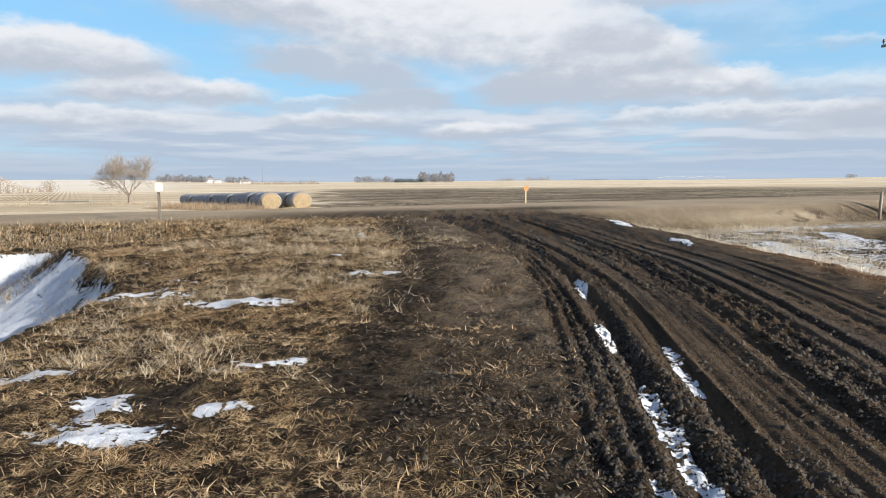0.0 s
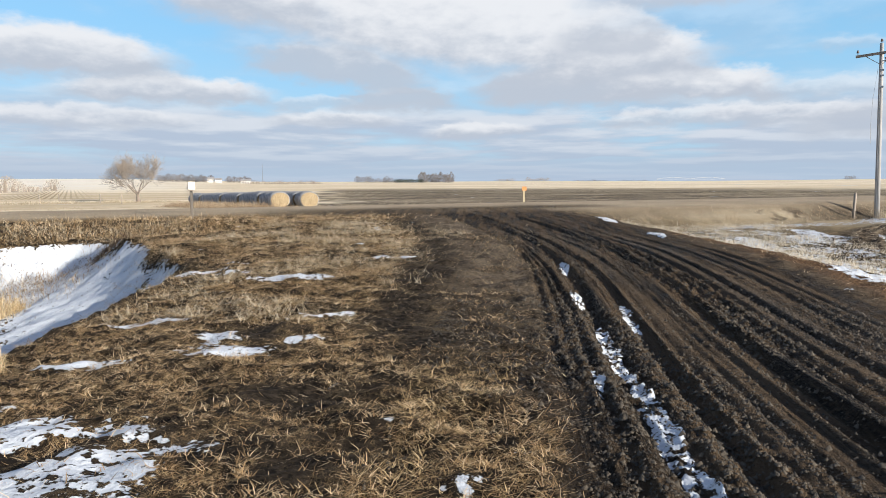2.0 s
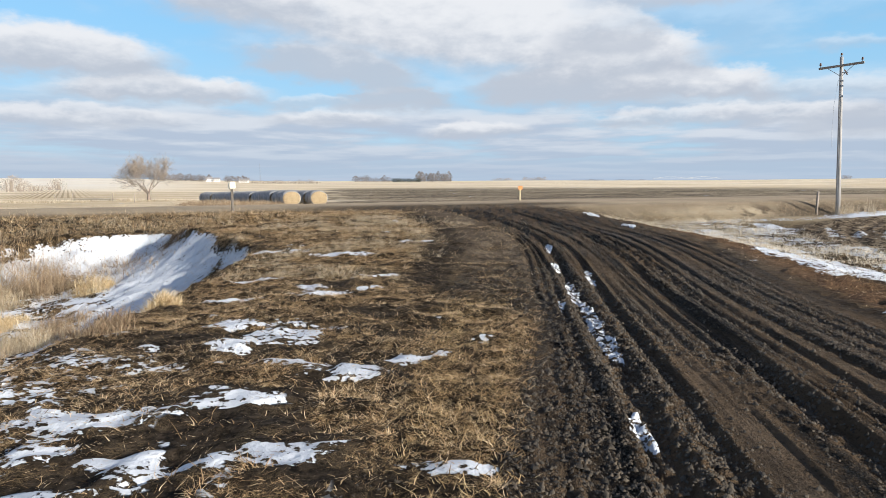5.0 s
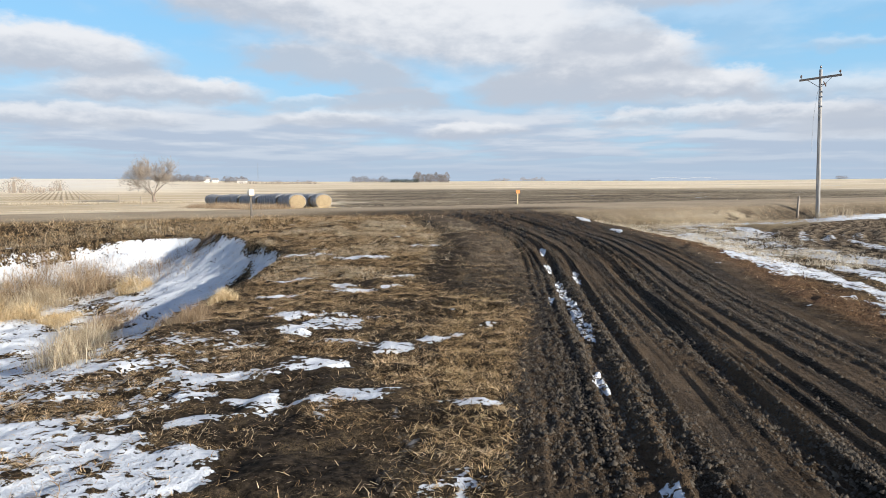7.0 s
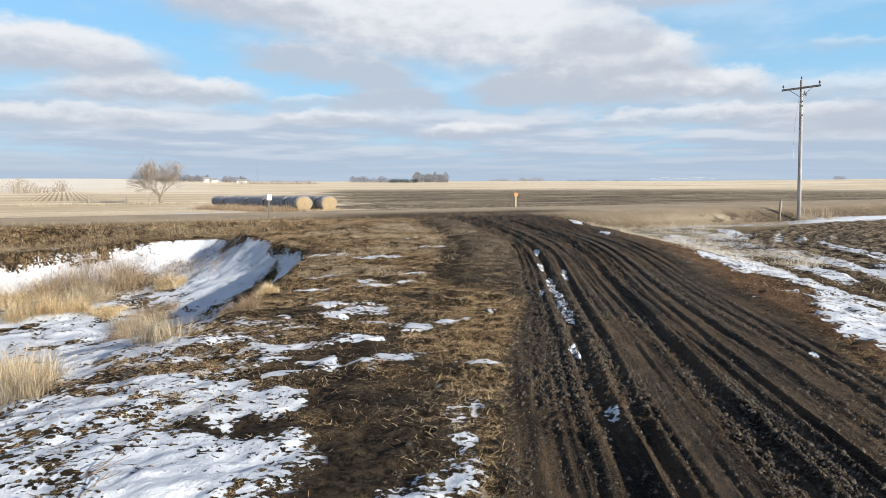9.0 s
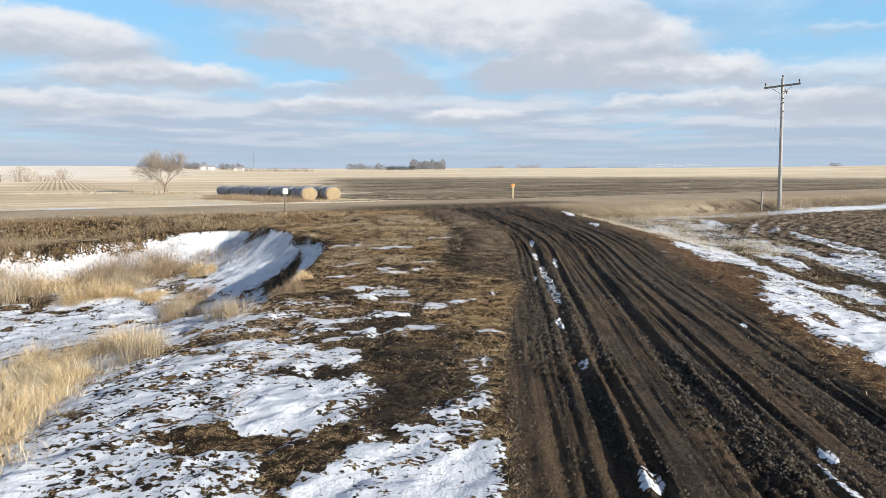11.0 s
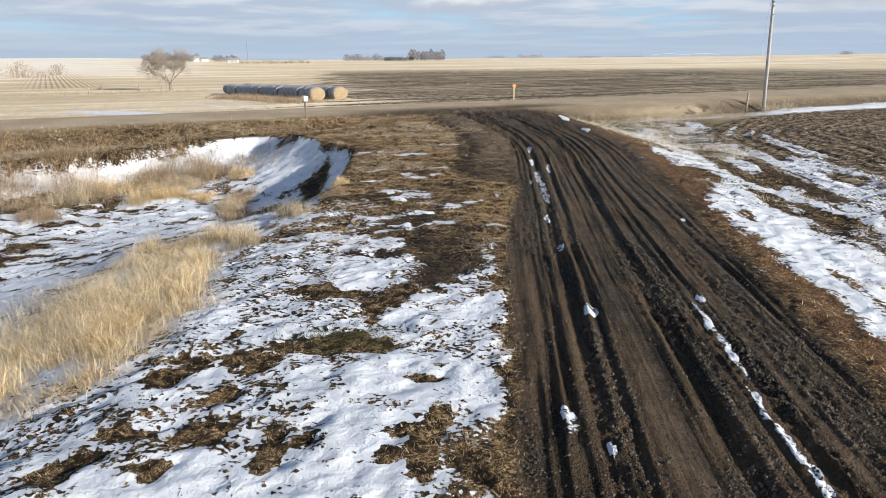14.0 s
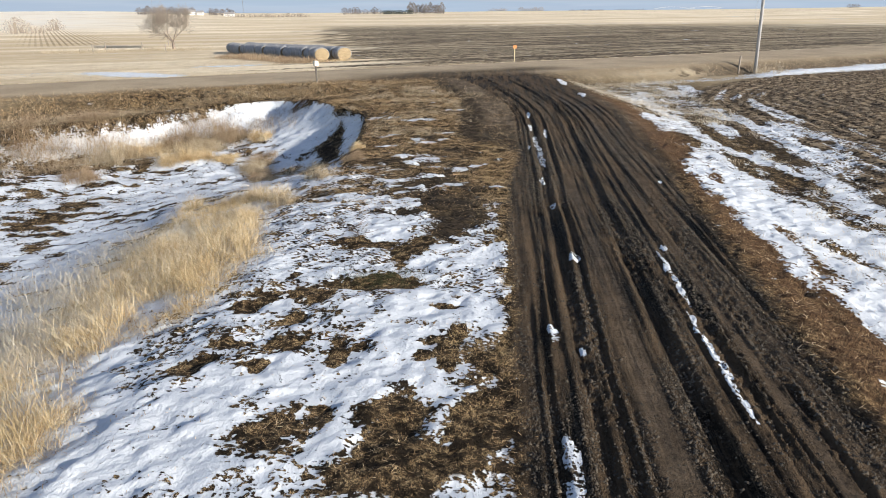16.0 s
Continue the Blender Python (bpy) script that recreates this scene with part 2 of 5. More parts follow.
def land(x, y):
    """Height of the bare ground and the weights of what covers it."""
    u, v = road_uv(x, y)
    wobble = fbm(x * .35, y * .35, 5) - .5
    # plain level: the drive's bank, then the crossing road
    base = -0.44 + 0.28 * ramp(y, 1, 9.5) + 0.18 * ramp(v, 8, 18)
    # ditch on the left
    brink = bank_edge(y) + 0.7 * wobble
    from_drive = brink - x
    from_road = 16.6 - 1.7 * ramp(-x, 13.5, 19) + 0.9 * wobble - v
    # the ditch ends in a rounded head against the drive's bank
    from_head = -.733 * (x + 6.1) - .68 * (y - 7.2) + .6 * wobble
    gap = np.clip(.5 + .5 * (from_road - from_head) / .9, 0, 1)
    far_wall = from_road * (1 - gap) + from_head * gap - .9 * gap * (1 - gap)
    gap = np.clip(.5 + .5 * (far_wall - from_drive) / .7, 0, 1)
    into = far_wall * (1 - gap) + from_drive * gap - .7 * gap * (1 - gap)
    in_ditch = ramp(into, -.1, .2)
    soft_in = np.where(into > 0, into, 0)
    end = ramp(y, -3.5, 4.5)
    sharp = 1.72 * (1 - np.clip(1 - soft_in / 3.1, 0, 1) ** 2.1) + .14 * ramp(soft_in, 0, .35)
    gentle = 1.62 * (.5 * ramp(soft_in, -.8, 8.2) + .5 * np.clip(soft_in / 8.0, 0, 1)) - .03
    depth = np.where(into > 0, end * sharp + (1 - end) * np.maximum(gentle, 0), 0)
    depth = depth + .52 * ramp(v, 18.7, 16.4) * ramp(from_drive, -1.5, 3) * (1 - ramp(from_road, .5, 3))
    depth = depth * (1 - 0.35 * ramp(from_drive, 16, 40)) * (1 - .20 * (1 - ramp(from_head, 1.5, 5.0)))
    depth = depth + in_ditch * ramp(y, -3, 2) * (.34 * (fbm(x * .75, y * .75, 6, 3) - .5) + .10 * (fbm(x * 2.6, y * 2.6, 7, 2) - .5))
    z = base - depth - 0.05 * ramp(into, -2.5, 0) * (x < 0)
    # right-hand verge and field
    out = x - drive_right(y)
    to_road = 17.5 - v
    right = ramp(out, 0.0, 3.6) * ramp(to_road, -1.5, .5)
    z = z - right * (base + 0.70)
    z = np.where(right > 0, z + 0.10 * right * (wobble * 1.6), z)
    # the gravel road's crown and its far side
    verge_v = 20.0 - 1.3 * ramp(u, 4, 15)
    crown = ramp(v, verge_v - .8, verge_v + .5) * (1 - ramp(v, 26.4, 27.8))
    over = ramp(v, 27.2, 33)
    z = z * (1 - over) + (-0.42 - 0.0195 * np.clip(v - 30, 0, 45) + 0.0002 * np.clip(v - 90, 0, 260)) * over
    z = z + 0.10 * crown + 0.05 * crown * np.sin(np.clip((v - 19) / 8, 0, 1) * math.pi)
    # far swells up to the skyline
    r = np.sqrt(x * x + y * y)
    az = np.arctan2(x, np.maximum(y, 1))
    far = ramp(r, 160, 1500)
    z = z + far * (2.4 + 7.5 * ramp(-az, .30, .62) + 4.0 * ramp(az, .30, .60) + 3.0 * (fbm(x / 420, y / 420, 9, 3) - .5))
    z = z - 14.0 * ramp(r, 1900, 4200)

    # what covers it
    w = drive_w(x, y)
    left_in = ramp(w - drive_left(y) + 0.30 * (fbm(x * 1.3, y * 1.3, 3) - .5), -.16, .16)
    right_in = 1 - ramp(x - drive_right(y) + .25 * wobble + 0.35 * (fbm(x * 1.1, y * 1.1, 4) - .5), -.25, .35)
    mud = left_in * right_in * (1 - ramp(v, 19.5, 23.5))
    smear = .85 * np.exp(-((v - 20.3 - .8 * wobble) / 1.5) ** 2) * ramp(u, -1, 6) * (1 - ramp(u, 13, 19))
    mud = np.maximum(mud, smear)
    road = crown * (1 - np.maximum(mud * .7, smear))
    near = np.clip(1 - np.maximum(np.abs(x - 2) - 6, 0) / 30, 0, 1)
    # bare trodden earth beside the tracks
    lump = fbm(x * .8, y * .8, 11)
    bare = ramp(w + .7 * wobble + .5 * (lump - .5), -1.75, -1.05) * ramp(y + 1.4 * wobble + .9 * (x + .4), .2, 1.9) * (1 - ramp(v, 18.5, 19.6)) * (.70 + .30 * ramp(lump, .36, .52)) * (1 - .75 * left_in)
    bare = np.maximum(bare, patches(x + .5 * (lump - .5), y + .9 * wobble, SOIL) * .95)
    bare = np.maximum(bare, .85 * ramp(x, -3.4, -2.0) * (1 - ramp(x, -.7, -.2)) * ramp(y, -8, -5) * (1 - ramp(y, -2.0, .4)) * ramp(fbm(x * 1.1, y * 1.1, 13), .38, .52))
    bare = np.maximum(bare, .8 * ramp(out, -.3, .1) * (1 - ramp(out + .5 * wobble, .5, 1.2)) * ramp(y, -5, 1) * (1 - ramp(v, 17.5, 19)))
    bare = np.maximum(bare, .85 * ramp(v, 16.6, 17.4) * (1 - ramp(v, 18.8, 19.5)) * ramp(x, 6, 9) * np.maximum(ramp(fbm(u * .9, v * 1.6, 15, 4), .40, .56), ramp(x, 12, 16) * .8) * ramp(x, 9, 14))
    seam_at = from_drive - 1.50 - .9 * (fbm(x * .8, y * .8, 83, 3) - .5)
    cut = in_ditch * ramp(y, -3.0, .5) * ramp(from_head - from_drive, -.6, .3) * (1 - ramp(from_drive, 2.0, 3.0))
    bare = np.maximum(bare, cut * np.maximum(np.exp(-(seam_at / .62) ** 2), .6 * ramp(fbm(x * 1.6, y * .7, 86, 3), .46, .54)))
    bare = np.maximum(bare, .95 * np.exp(-((from_drive - .10) / .20) ** 2) * ramp(y, -4, -1) * ramp(from_head, -.3, .3))
    dusty = bare * ramp(w, -1.0, -.1) * ramp(y, 1.5, 5.5)
    # wheel ruts
    rut = np.zeros_like(x)
    down = ramp(y, 3, -15)
    wander = 0.09 * (wave(y * .22, x * 0 + 3.3, 31) - .5)
    for n, (pos, shift, deep, half) in enumerate(RUTS):
        d = (w - pos - shift * down - wander - .07 * (wave(y * .35, x * 0 + n, 40 + n) - .5)) / half
        vary = .55 + .75 * wave(y * .3, x * 0 + n * 3.1, 60 + n)
        if n < 2:
            vary = vary * (1 - .85 * np.exp(-((y + 5.0) / 4.0) ** 4))
        rut = rut - deep * vary * np.exp(-np.abs(d) ** 4) + .42 * deep * vary * np.exp(-((np.abs(d) - 1.7) / .42) ** 2)
    fine_w = w + .05 * (wave(y * .5, x * 0, 33) - .5)
    # smooth drier strips pressed by the tyres
    dry = np.exp(-((w - 2.02 + .28 * down - wander) / (.13 + .07 * down)) ** 4) * (.55 + .45 * down) + .45 * np.exp(-((w - 2.30 - wander) / .10) ** 4) * ramp(y, -5, -1)
    dry = dry + .75 * np.exp(-((w - 3.38 + .1 * down - wander) / .11) ** 4) + .6 * np.exp(-((w - 3.70) / .12) ** 4) + .28 * ramp(w, .66 - .14 * down + .30 * np.exp(-((y + 5.0) / 4.0) ** 4), .44 - .10 * down + .30 * np.exp(-((y + 5.0) / 4.0) ** 4)) * ramp(y, 1.0, -2.5)
    dry = dry + .55 * ramp(w, 3.45, 4.05) * ramp(y, -10, -2)
    dry = np.clip(dry * (.62 + .65 * wave(y * .21, w * 1.2, 35)), 0, 1)
    furrow = (fbm(fine_w * 6.0, y * .12, 21, 3) - .5) * .050 + (.30 - np.abs(fbm(fine_w * 9, y * .13, 22, 2) - .5) * 2.0) * .060 * (1 - .85 * dry)
    furrow = furrow + .006 * np.sin(fine_w * 84) * np.maximum(dry, .6 * ramp(fbm(w * 1.2, y * .2, 29, 2), .5, .62))
    clods = np.abs(fbm(x * 9.0, y * 9.0, 23, 4) - .5) * 2.4 - .45
    cl_mask = (.20 + .80 * ramp(fbm(w * 1.7, y * .22, 27, 2), .40, .60)) * (1 - .95 * dry)
    z = z + mud * (.44 * rut * (1 - .6 * dry) + .80 * furrow + clods * .070 * cl_mask) * (1 - .45 * ramp(v, 15, 20))
    # tussocky verge
    tuss = (fbm(x * 2.2, y * 2.2, 51, 4) - .5)
    rough = (1 - mud) * (1 - crown) * (r < 70)
    z = z + rough * (tuss * .15 + (fbm(x * 6, y * 6, 52, 2) - .5) * .075)
    # ploughed field beside the drive: curved furrows round its corner
    e1, e2 = x - 8.9 - .5 * wobble, 15.6 - v
    ring = np.where((e1 < 11) & (e2 < 11), 11 - np.hypot(np.maximum(11 - e1, 0), np.maximum(11 - e2, 0)), np.minimum(e1, e2))
    plough = ramp(ring, 0, 1.2) * (x > 6)
    turned = np.sin(ring * 8.4 + 1.5 * fbm(x * .35, y * .35, 71, 3))
    z = z + plough * (.022 * turned + .100 * (fbm(x * 5.2, y * 5.2, 72, 3) - .5)) * (r < 60)
    rows = plough * (.5 + .5 * turned) * (r < 70)
    # snow
    edge = fbm(x * 2.6, y * 2.6, 81, 4)
    edge2 = fbm(x * .8, y * .8, 83, 3)
    mott = fbm(x * 1.7, y * 3.0, 87, 4)
    slope = ramp(x, -9.5, -6.5) * (1 - ramp(x + .9 * (edge2 - .5) + .7 * (edge - .5), -.20, .45)) * (1 - ramp(y + 1.1 * x, -8.4, -3.0))
    speck = ramp(fbm(x * .9, y * .9, 84, 3), .40, .60)
    s_slope = slope * np.clip(1.0 - .40 * speck - .30 * ramp(y, -9, -5) * ramp(mott, .62, .42) - 1.0 * patches(x + .75 * (edge - .5), y + .75 * (mott - .5), MELTED) - .8 * bare, 0, 1)
    floor_l = ramp(from_drive + .8 * (edge2 - .5), .3, 2.0) * in_ditch * (1 - ramp(from_drive, 22, 34))
    seam = ramp(fbm(from_drive * 1.7 + .35 * y, y * .30, 88, 4), .47, .58)
    face = ramp(from_drive, -.05, .3) * (1 - ramp(from_drive + 1.2 * (edge2 - .5), 2.0, 3.2)) * ramp(y, -1, 3) * in_ditch * ramp(from_head - from_drive, -.9, .2)
    s_floor = np.maximum(floor_l * (.20 + .16 * (1 - ramp(from_drive, 5, 9)) + .64 * ramp(mott * .6 + edge2 * .4, .39, .53)) * (1 - face), face * np.clip(1.0 - 1.15 * np.exp(-((from_drive - 1.50 - .9 * (edge2 - .5)) / .42) ** 2) + .6 * (edge - .5) - .25 * (1 - seam), 0, 1))
    s_floor = s_floor * (1 - .42 * ramp(from_drive, 4, 7) * (1 - ramp(from_road + 1.5 * (edge2 - .5), 3.2, 5.2)))
    s_head = ramp(from_head + .5 * (edge2 - .5), .05, .45) * (1 - ramp(from_head, 2.0, 3.4)) * ramp(from_drive - .7 * from_head, .5, 1.1) * (1.25 + .9 * (edge - .5)) * (1 - .8 * np.exp(-((x + 9.6) / .6) ** 2 - ((y - 10.6) / .45) ** 2))
    below = .42 + 1.5 * (1 - ramp(from_drive, 2.5, 6.5))
    drift = np.exp(-(np.clip(from_road - .95 - .5 * (edge2 - .5), -9, 9) / np.where(from_road < .9, .55, below)) ** 2) * ramp(from_head, .1, .8) * (1 - ramp(from_drive, 12, 17))
    s_drift = drift * (2.3 + .8 * (edge - .5) - .45 * ramp(from_drive, 4, 9)) * (1 - .75 * face)
    band = ramp(x, 5.2 + .8 * (edge2 - .5) + .06 * np.clip(y, -4, 12), 5.9 + .8 * (edge2 - .5) + .06 * np.clip(y, -4, 12)) * (1 - ramp(x - 1.6 * np.sin(y * .35), 9.6, 12.8)) * (1 - ramp(v, 12.0, 16.0))
    s_band = band * (.10 + .26 * ramp(y, 0, -5) + .66 * ramp(fbm(x * 1.35, y * .33, 91, 4), .405, .535))
    strip = np.exp(-((v - 16.2) / 1.25) ** 4) * ramp(x, 15.5, 19.5) * (1 - ramp(x, 60, 90)) + .42 * np.exp(-((v - 15.6) / 1.2) ** 2) * ramp(x, 6.5, 9) * (1 - ramp(x, 15, 19))
    s_strip = strip * (.75 + .7 * edge2)
    z = z + .16 * np.exp(-((v - 16.3) / .9) ** 2) * ramp(x, 17, 21) * (1 - ramp(x, 60, 90))
    s_plough = plough * ramp(fbm(ring * 1.6, y * .18, 93, 3) + .25 * (edge - .5), .60, .74) * .62 * (1 - ramp(x, 12, 19))
    s_corner = ramp(out, .9, 2.4) * (1 - ramp(x, 9, 12)) * ramp(y, 7, 11) * (1 - ramp(v, 14.5, 16.8)) * (.08 + .50 * ramp(mott, .45, .62))
    far_bits = ramp(v, 31, 34) * (1 - ramp(v, 46, 54)) * (1 - ramp(u, -16, -6)) * ramp(fbm(u * .09, v * .30, 95, 3), .58, .66)
    fu, fv = u + 10.2, v - 39.4
    far_bits = np.maximum(.35 * far_bits, 1.7 * np.exp(-((-.566 * fu + .824 * fv) / 6.0) ** 4 - ((.824 * fu + .566 * fv + 2 * wobble) / 1.5) ** 2))
    far_bits = np.maximum(far_bits, np.exp(-((u + 1.5) / 3.4) ** 4 - ((v - 46.5 + 3 * wobble) / 1.5) ** 2))
    spots = patches(x + .55 * (edge - .5), y + .55 * (edge2 - .5), SNOW_VERGE) + patches(x + .5 * (edge - .5), y + .5 * (edge2 - .5), SNOW_VERGE_B)
    lines = patches(x + .10 * (edge - .5), y + .3 * (edge - .5), SNOW_RUT) + patches(x + .12 * (edge - .5), y + .4 * (edge - .5), SNOW_STREAK)
    spots = .76 * ramp(spots * .85 + 1.9 * (mott - .5) + 1.1 * (edge - .5), .42, .96)
    lines = .84 * ramp(lines + 1.0 * (fbm(x * 4, y * 2.2, 82, 3) - .5), .42, .72)
    snow = np.maximum.reduce([s_slope, s_floor, s_drift, s_head * in_ditch, s_band, s_strip, s_corner, s_plough, far_bits, spots * (1 - mud), lines])
    snow = snow * (1 - np.maximum(crown * (1 - lines), mud * (1 - lines) * .96))
    lip = np.exp(-((from_drive - .72 + .5 * (edge2 - .5)) / .36) ** 4) * ramp(y, -1.0, 2.0) * ramp(from_head, -.1, .5) * (1.05 + 1.3 * (edge - .5))
    snow = np.maximum(snow, lip * (1 - mud))
    snow = np.clip(snow, 0, 1) * (1 - .97 * cut * np.exp(-((seam_at + .25 * (edge - .5)) / .50) ** 2))
    lay = ramp(snow, .35, .65)
    z = z + lay * .018 - lay * rough * tuss * .05
    plough_far = .9 * ramp(v, 30.5, 34) * ramp(u - 19.0 - .26 * (v - 66.5) + 4 * wobble + 30 * (fbm(u * .012, v * .55, 96, 3) - .5), -8, 3) * (1 - ramp(r + 60 * wobble, 150, 270))
    red = ramp(out, .1, .7) * (1 - ramp(out, 1.2, 2.2)) * (1 - ramp(y, 11, 17))
    straw = (1 - mud) * (1 - crown) * (1 - bare) * (1 - plough) * (1 - plough_far)
    return z, dict(dusty=dusty, mud=mud, road=road, bare=bare, dry=dry * mud, near_field=plough, rows=rows, plough=plough_far, red=np.clip(red, 0, 1), straw=straw, snow=snow, pale=ramp(-az, .40, .60) * ramp(r, 170, 330),
                   crop=ramp(r, 112, 126) * (1 - ramp(r, 225, 270)) * ramp(x * .82 + y * .57, -14.5, -11.5) * (1 - ramp(x * .82 + y * .57, -4, -1)))


def level(x, y):
    return float(land(np.array([float(x)]), np.array([float(y)]))[0][0])


# ---- materials ----
def material(name):
    m = bpy.data.materials.new(name)
    m.use_nodes = True
    nt = m.node_tree
    return m, nt, nt.nodes["Principled BSDF"], node(nt, "ShaderNodeNewGeometry").outputs["Position"]


def relief(nt, shader, height, distance, strength=1.0, first=None):
    b = node(nt, "ShaderNodeBump")
    b.inputs["Distance"].default_value, b.inputs["Strength"].default_value = distance, strength
    plug(nt, b.inputs["Height"], height)
    if first is not None:
        plug(nt, b.inputs["Normal"], first)
    plug(nt, shader.inputs["Normal"], b.outputs[0])
    return b.outputs[0]


def simple(name, a, b, scale, rough=0.8, bump=0.004, metal=0.0, sx=1, sy=1, sz=1):
    """A surface of two close tones with coarse stains and fine grain."""
    m, nt, sh, pos = material(name)
    where = stretched(nt, node(nt, "ShaderNodeTexCoord").outputs["Object"], sx, sy, sz)
    coarse, fine_g = grain(nt, where, scale, 5), grain(nt, where, scale * 9, 3)
    col = blend(nt, span(nt, coarse, .3, .7), a, b)
    col = blend(nt, calc(nt, "MULTIPLY", span(nt, fine_g, .35, .75), .35), col, tuple(c * .55 for c in a))
    plug(nt, sh.inputs["Base Color"], col)
    sh.inputs["Roughness"].default_value, sh.inputs["Metallic"].default_value = rough, metal
    relief(nt, sh, fine_g, bump)
    return m


def ground_material():
    m, nt, sh, pos = material("ground")

    def got(name):
        return node(nt, "ShaderNodeAttribute", attribute_name=name).outputs["Fac"]

    mud, road, bare, plough, red, straw, snow, pale, dry, near_field, rows, crop, dusty = (got(n) for n in ("mud", "road", "bare", "plough", "red", "straw", "snow", "pale", "dry", "near_field", "rows", "crop", "dusty"))
    n1, n2, n3, n4 = grain(nt, pos, .35, 4), grain(nt, pos, 2.3, 5), grain(nt, pos, 14, 4, .6), grain(nt, pos, 60, 3, .65)
    fib = grain(nt, stretched(nt, pos, 34, 9, 9, .5), 1.0, 3, .6, 1.2)
    thatch = None
    for turn in (.3, 1.25, 2.2, 2.9):
        strand = span(nt, grain(nt, stretched(nt, pos, 170, 20, 20, turn), 1.0, 2, .5, .5), .56, .66)
        thatch = strand if thatch is None else calc(nt, "MAXIMUM", thatch, strand)
    far_n = grain(nt, stretched(nt, pos, .010, .085, 1, -radians(24)), 1.0, 6, .62)
    soil = blend(nt, span(nt, n3, .32, .68), (.005, .004, .003), (.024, .018, .013))
    soil = blend(nt, calc(nt, "MULTIPLY", span(nt, n2, .45, .7), .25), soil, (.070, .050, .034))
    # dry grass with soil showing through
    hay = blend(nt, span(nt, fib, .35, .68), (.12, .08, .04), (.54, .39, .20))
    hay = blend(nt, span(nt, n1, .40, .66), hay, blend(nt, span(nt, fib, .3, .7), (.17, .12, .07), (.58, .46, .29)))
    dist = node(nt, "ShaderNodeVectorMath", operation="LENGTH")
    plug(nt, dist.inputs[0], pos)
    away = span(nt, dist.outputs["Value"], 20, 34)
    veg = soil
    wisp = span(nt, calc(nt, "ADD", calc(nt, "MULTIPLY", grain(nt, pos, 6.5, 3, .6), .7), calc(nt, "MULTIPLY", n2, .35)), .46, .60)
    straws = blend(nt, span(nt, grain(nt, pos, 21, 2), .35, .65), (.24, .150, .074), (.66, .48, .265))
    veg = blend(nt, calc(nt, "MULTIPLY", thatch, calc(nt, "MULTIPLY_ADD", wisp, .85, .06)), veg, straws)
    veg = blend(nt, away, veg, hay)
    # distant fields: pale grass and stubble in long strips
    strips = blend(nt, span(nt, far_n, .38, .62), (.66, .54, .37), (.86, .75, .58))
    strips = blend(nt, calc(nt, "MULTIPLY", span(nt, grain(nt, stretched(nt, pos, .004, .030, 1, -.3), 1.0, 4), .47, .53), .34), strips, (.40, .29, .17))
    strips = blend(nt, calc(nt, "MULTIPLY", span(nt, grain(nt, pos, .6, 5, .7), .35, .7), .34), strips, (.38, .285, .165))
    strips = blend(nt, calc(nt, "MULTIPLY", pale, span(nt, grain(nt, stretched(nt, pos, .06, .02, 1), 1.0, 4), .3, .6, .4, .95)), strips, (.76, .70, .60))
    drill = node(nt, "ShaderNodeVectorMath", operation="DOT_PRODUCT")
    plug(nt, drill.inputs[0], pos)
    drill.inputs[1].default_value = (.82, .57, 0)
    furrows = span(nt, calc(nt, "SINE", calc(nt, "MULTIPLY_ADD", n1, .8, calc(nt, "MULTIPLY", drill.outputs["Value"], 6.6))), -.1, .7)
    strips = blend(nt, calc(nt, "MULTIPLY", calc(nt, "MULTIPLY", crop, furrows), .8), strips, (.27, .20, .12))
    veg = blend(nt, away, veg, strips)
    col = blend(nt, straw, soil, veg)
    # trodden earth
    earth = blend(nt, span(nt, n3, .35, .7), (.010, .008, .006), (.070, .053, .038))
    earth = blend(nt, calc(nt, "MULTIPLY", span(nt, grain(nt, pos, 33, 4, .7), .58, .70), .7), earth, (.16, .125, .090))
    earth = blend(nt, calc(nt, "MULTIPLY", thatch, span(nt, n2, .46, .64, .0, .42)), earth, (.34, .245, .135))
    earth = blend(nt, calc(nt, "MULTIPLY", dusty, span(nt, n3, .30, .62, .45, .95)), earth, blend(nt, span(nt, n2, .35, .65), (.105, .080, .057), (.19, .148, .106)))
    col = blend(nt, bare, col, earth)
    # ploughed land: dark crumb with pale stubble
    rows_n = grain(nt, stretched(nt, pos, .035, .42, 1, -radians(30)), 1.0, 6, .7)
    stub = span(nt, calc(nt, "ADD", calc(nt, "MULTIPLY", rows_n, .5), calc(nt, "MULTIPLY", grain(nt, stretched(nt, pos, .7, 2.2, 1, -radians(30)), 1.0, 6, .75), .5)), .47, .56)
    till = blend(nt, calc(nt, "MULTIPLY", stub, .75), blend(nt, span(nt, n2, .35, .7), (.045, .034, .024), (.14, .105, .072)), (.50, .41, .28))
    col = blend(nt, plough, col, till)
    # the tilled field beside the drive: brown crumb, pale chopped stalks lying along the rows
    chop = span(nt, calc(nt, "ADD", calc(nt, "MULTIPLY", rows, .10), calc(nt, "MULTIPLY", grain(nt, pos, 3.4, 6, .72), .9)), .50, .60)
    crust = blend(nt, span(nt, grain(nt, pos, 5.5, 5, .70), .40, .60), (.018, .013, .009), (.160, .120, .082))
    crust = blend(nt, calc(nt, "MULTIPLY", chop, .65), crust, (.40, .315, .215))
    col = blend(nt, near_field, col, crust)
    col = blend(nt, calc(nt, "MULTIPLY", red, .55), col, blend(nt, span(nt, fib, .35, .7), (.075, .038, .021), (.33, .195, .105)))
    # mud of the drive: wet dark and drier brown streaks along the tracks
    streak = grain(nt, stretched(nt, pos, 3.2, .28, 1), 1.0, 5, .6)
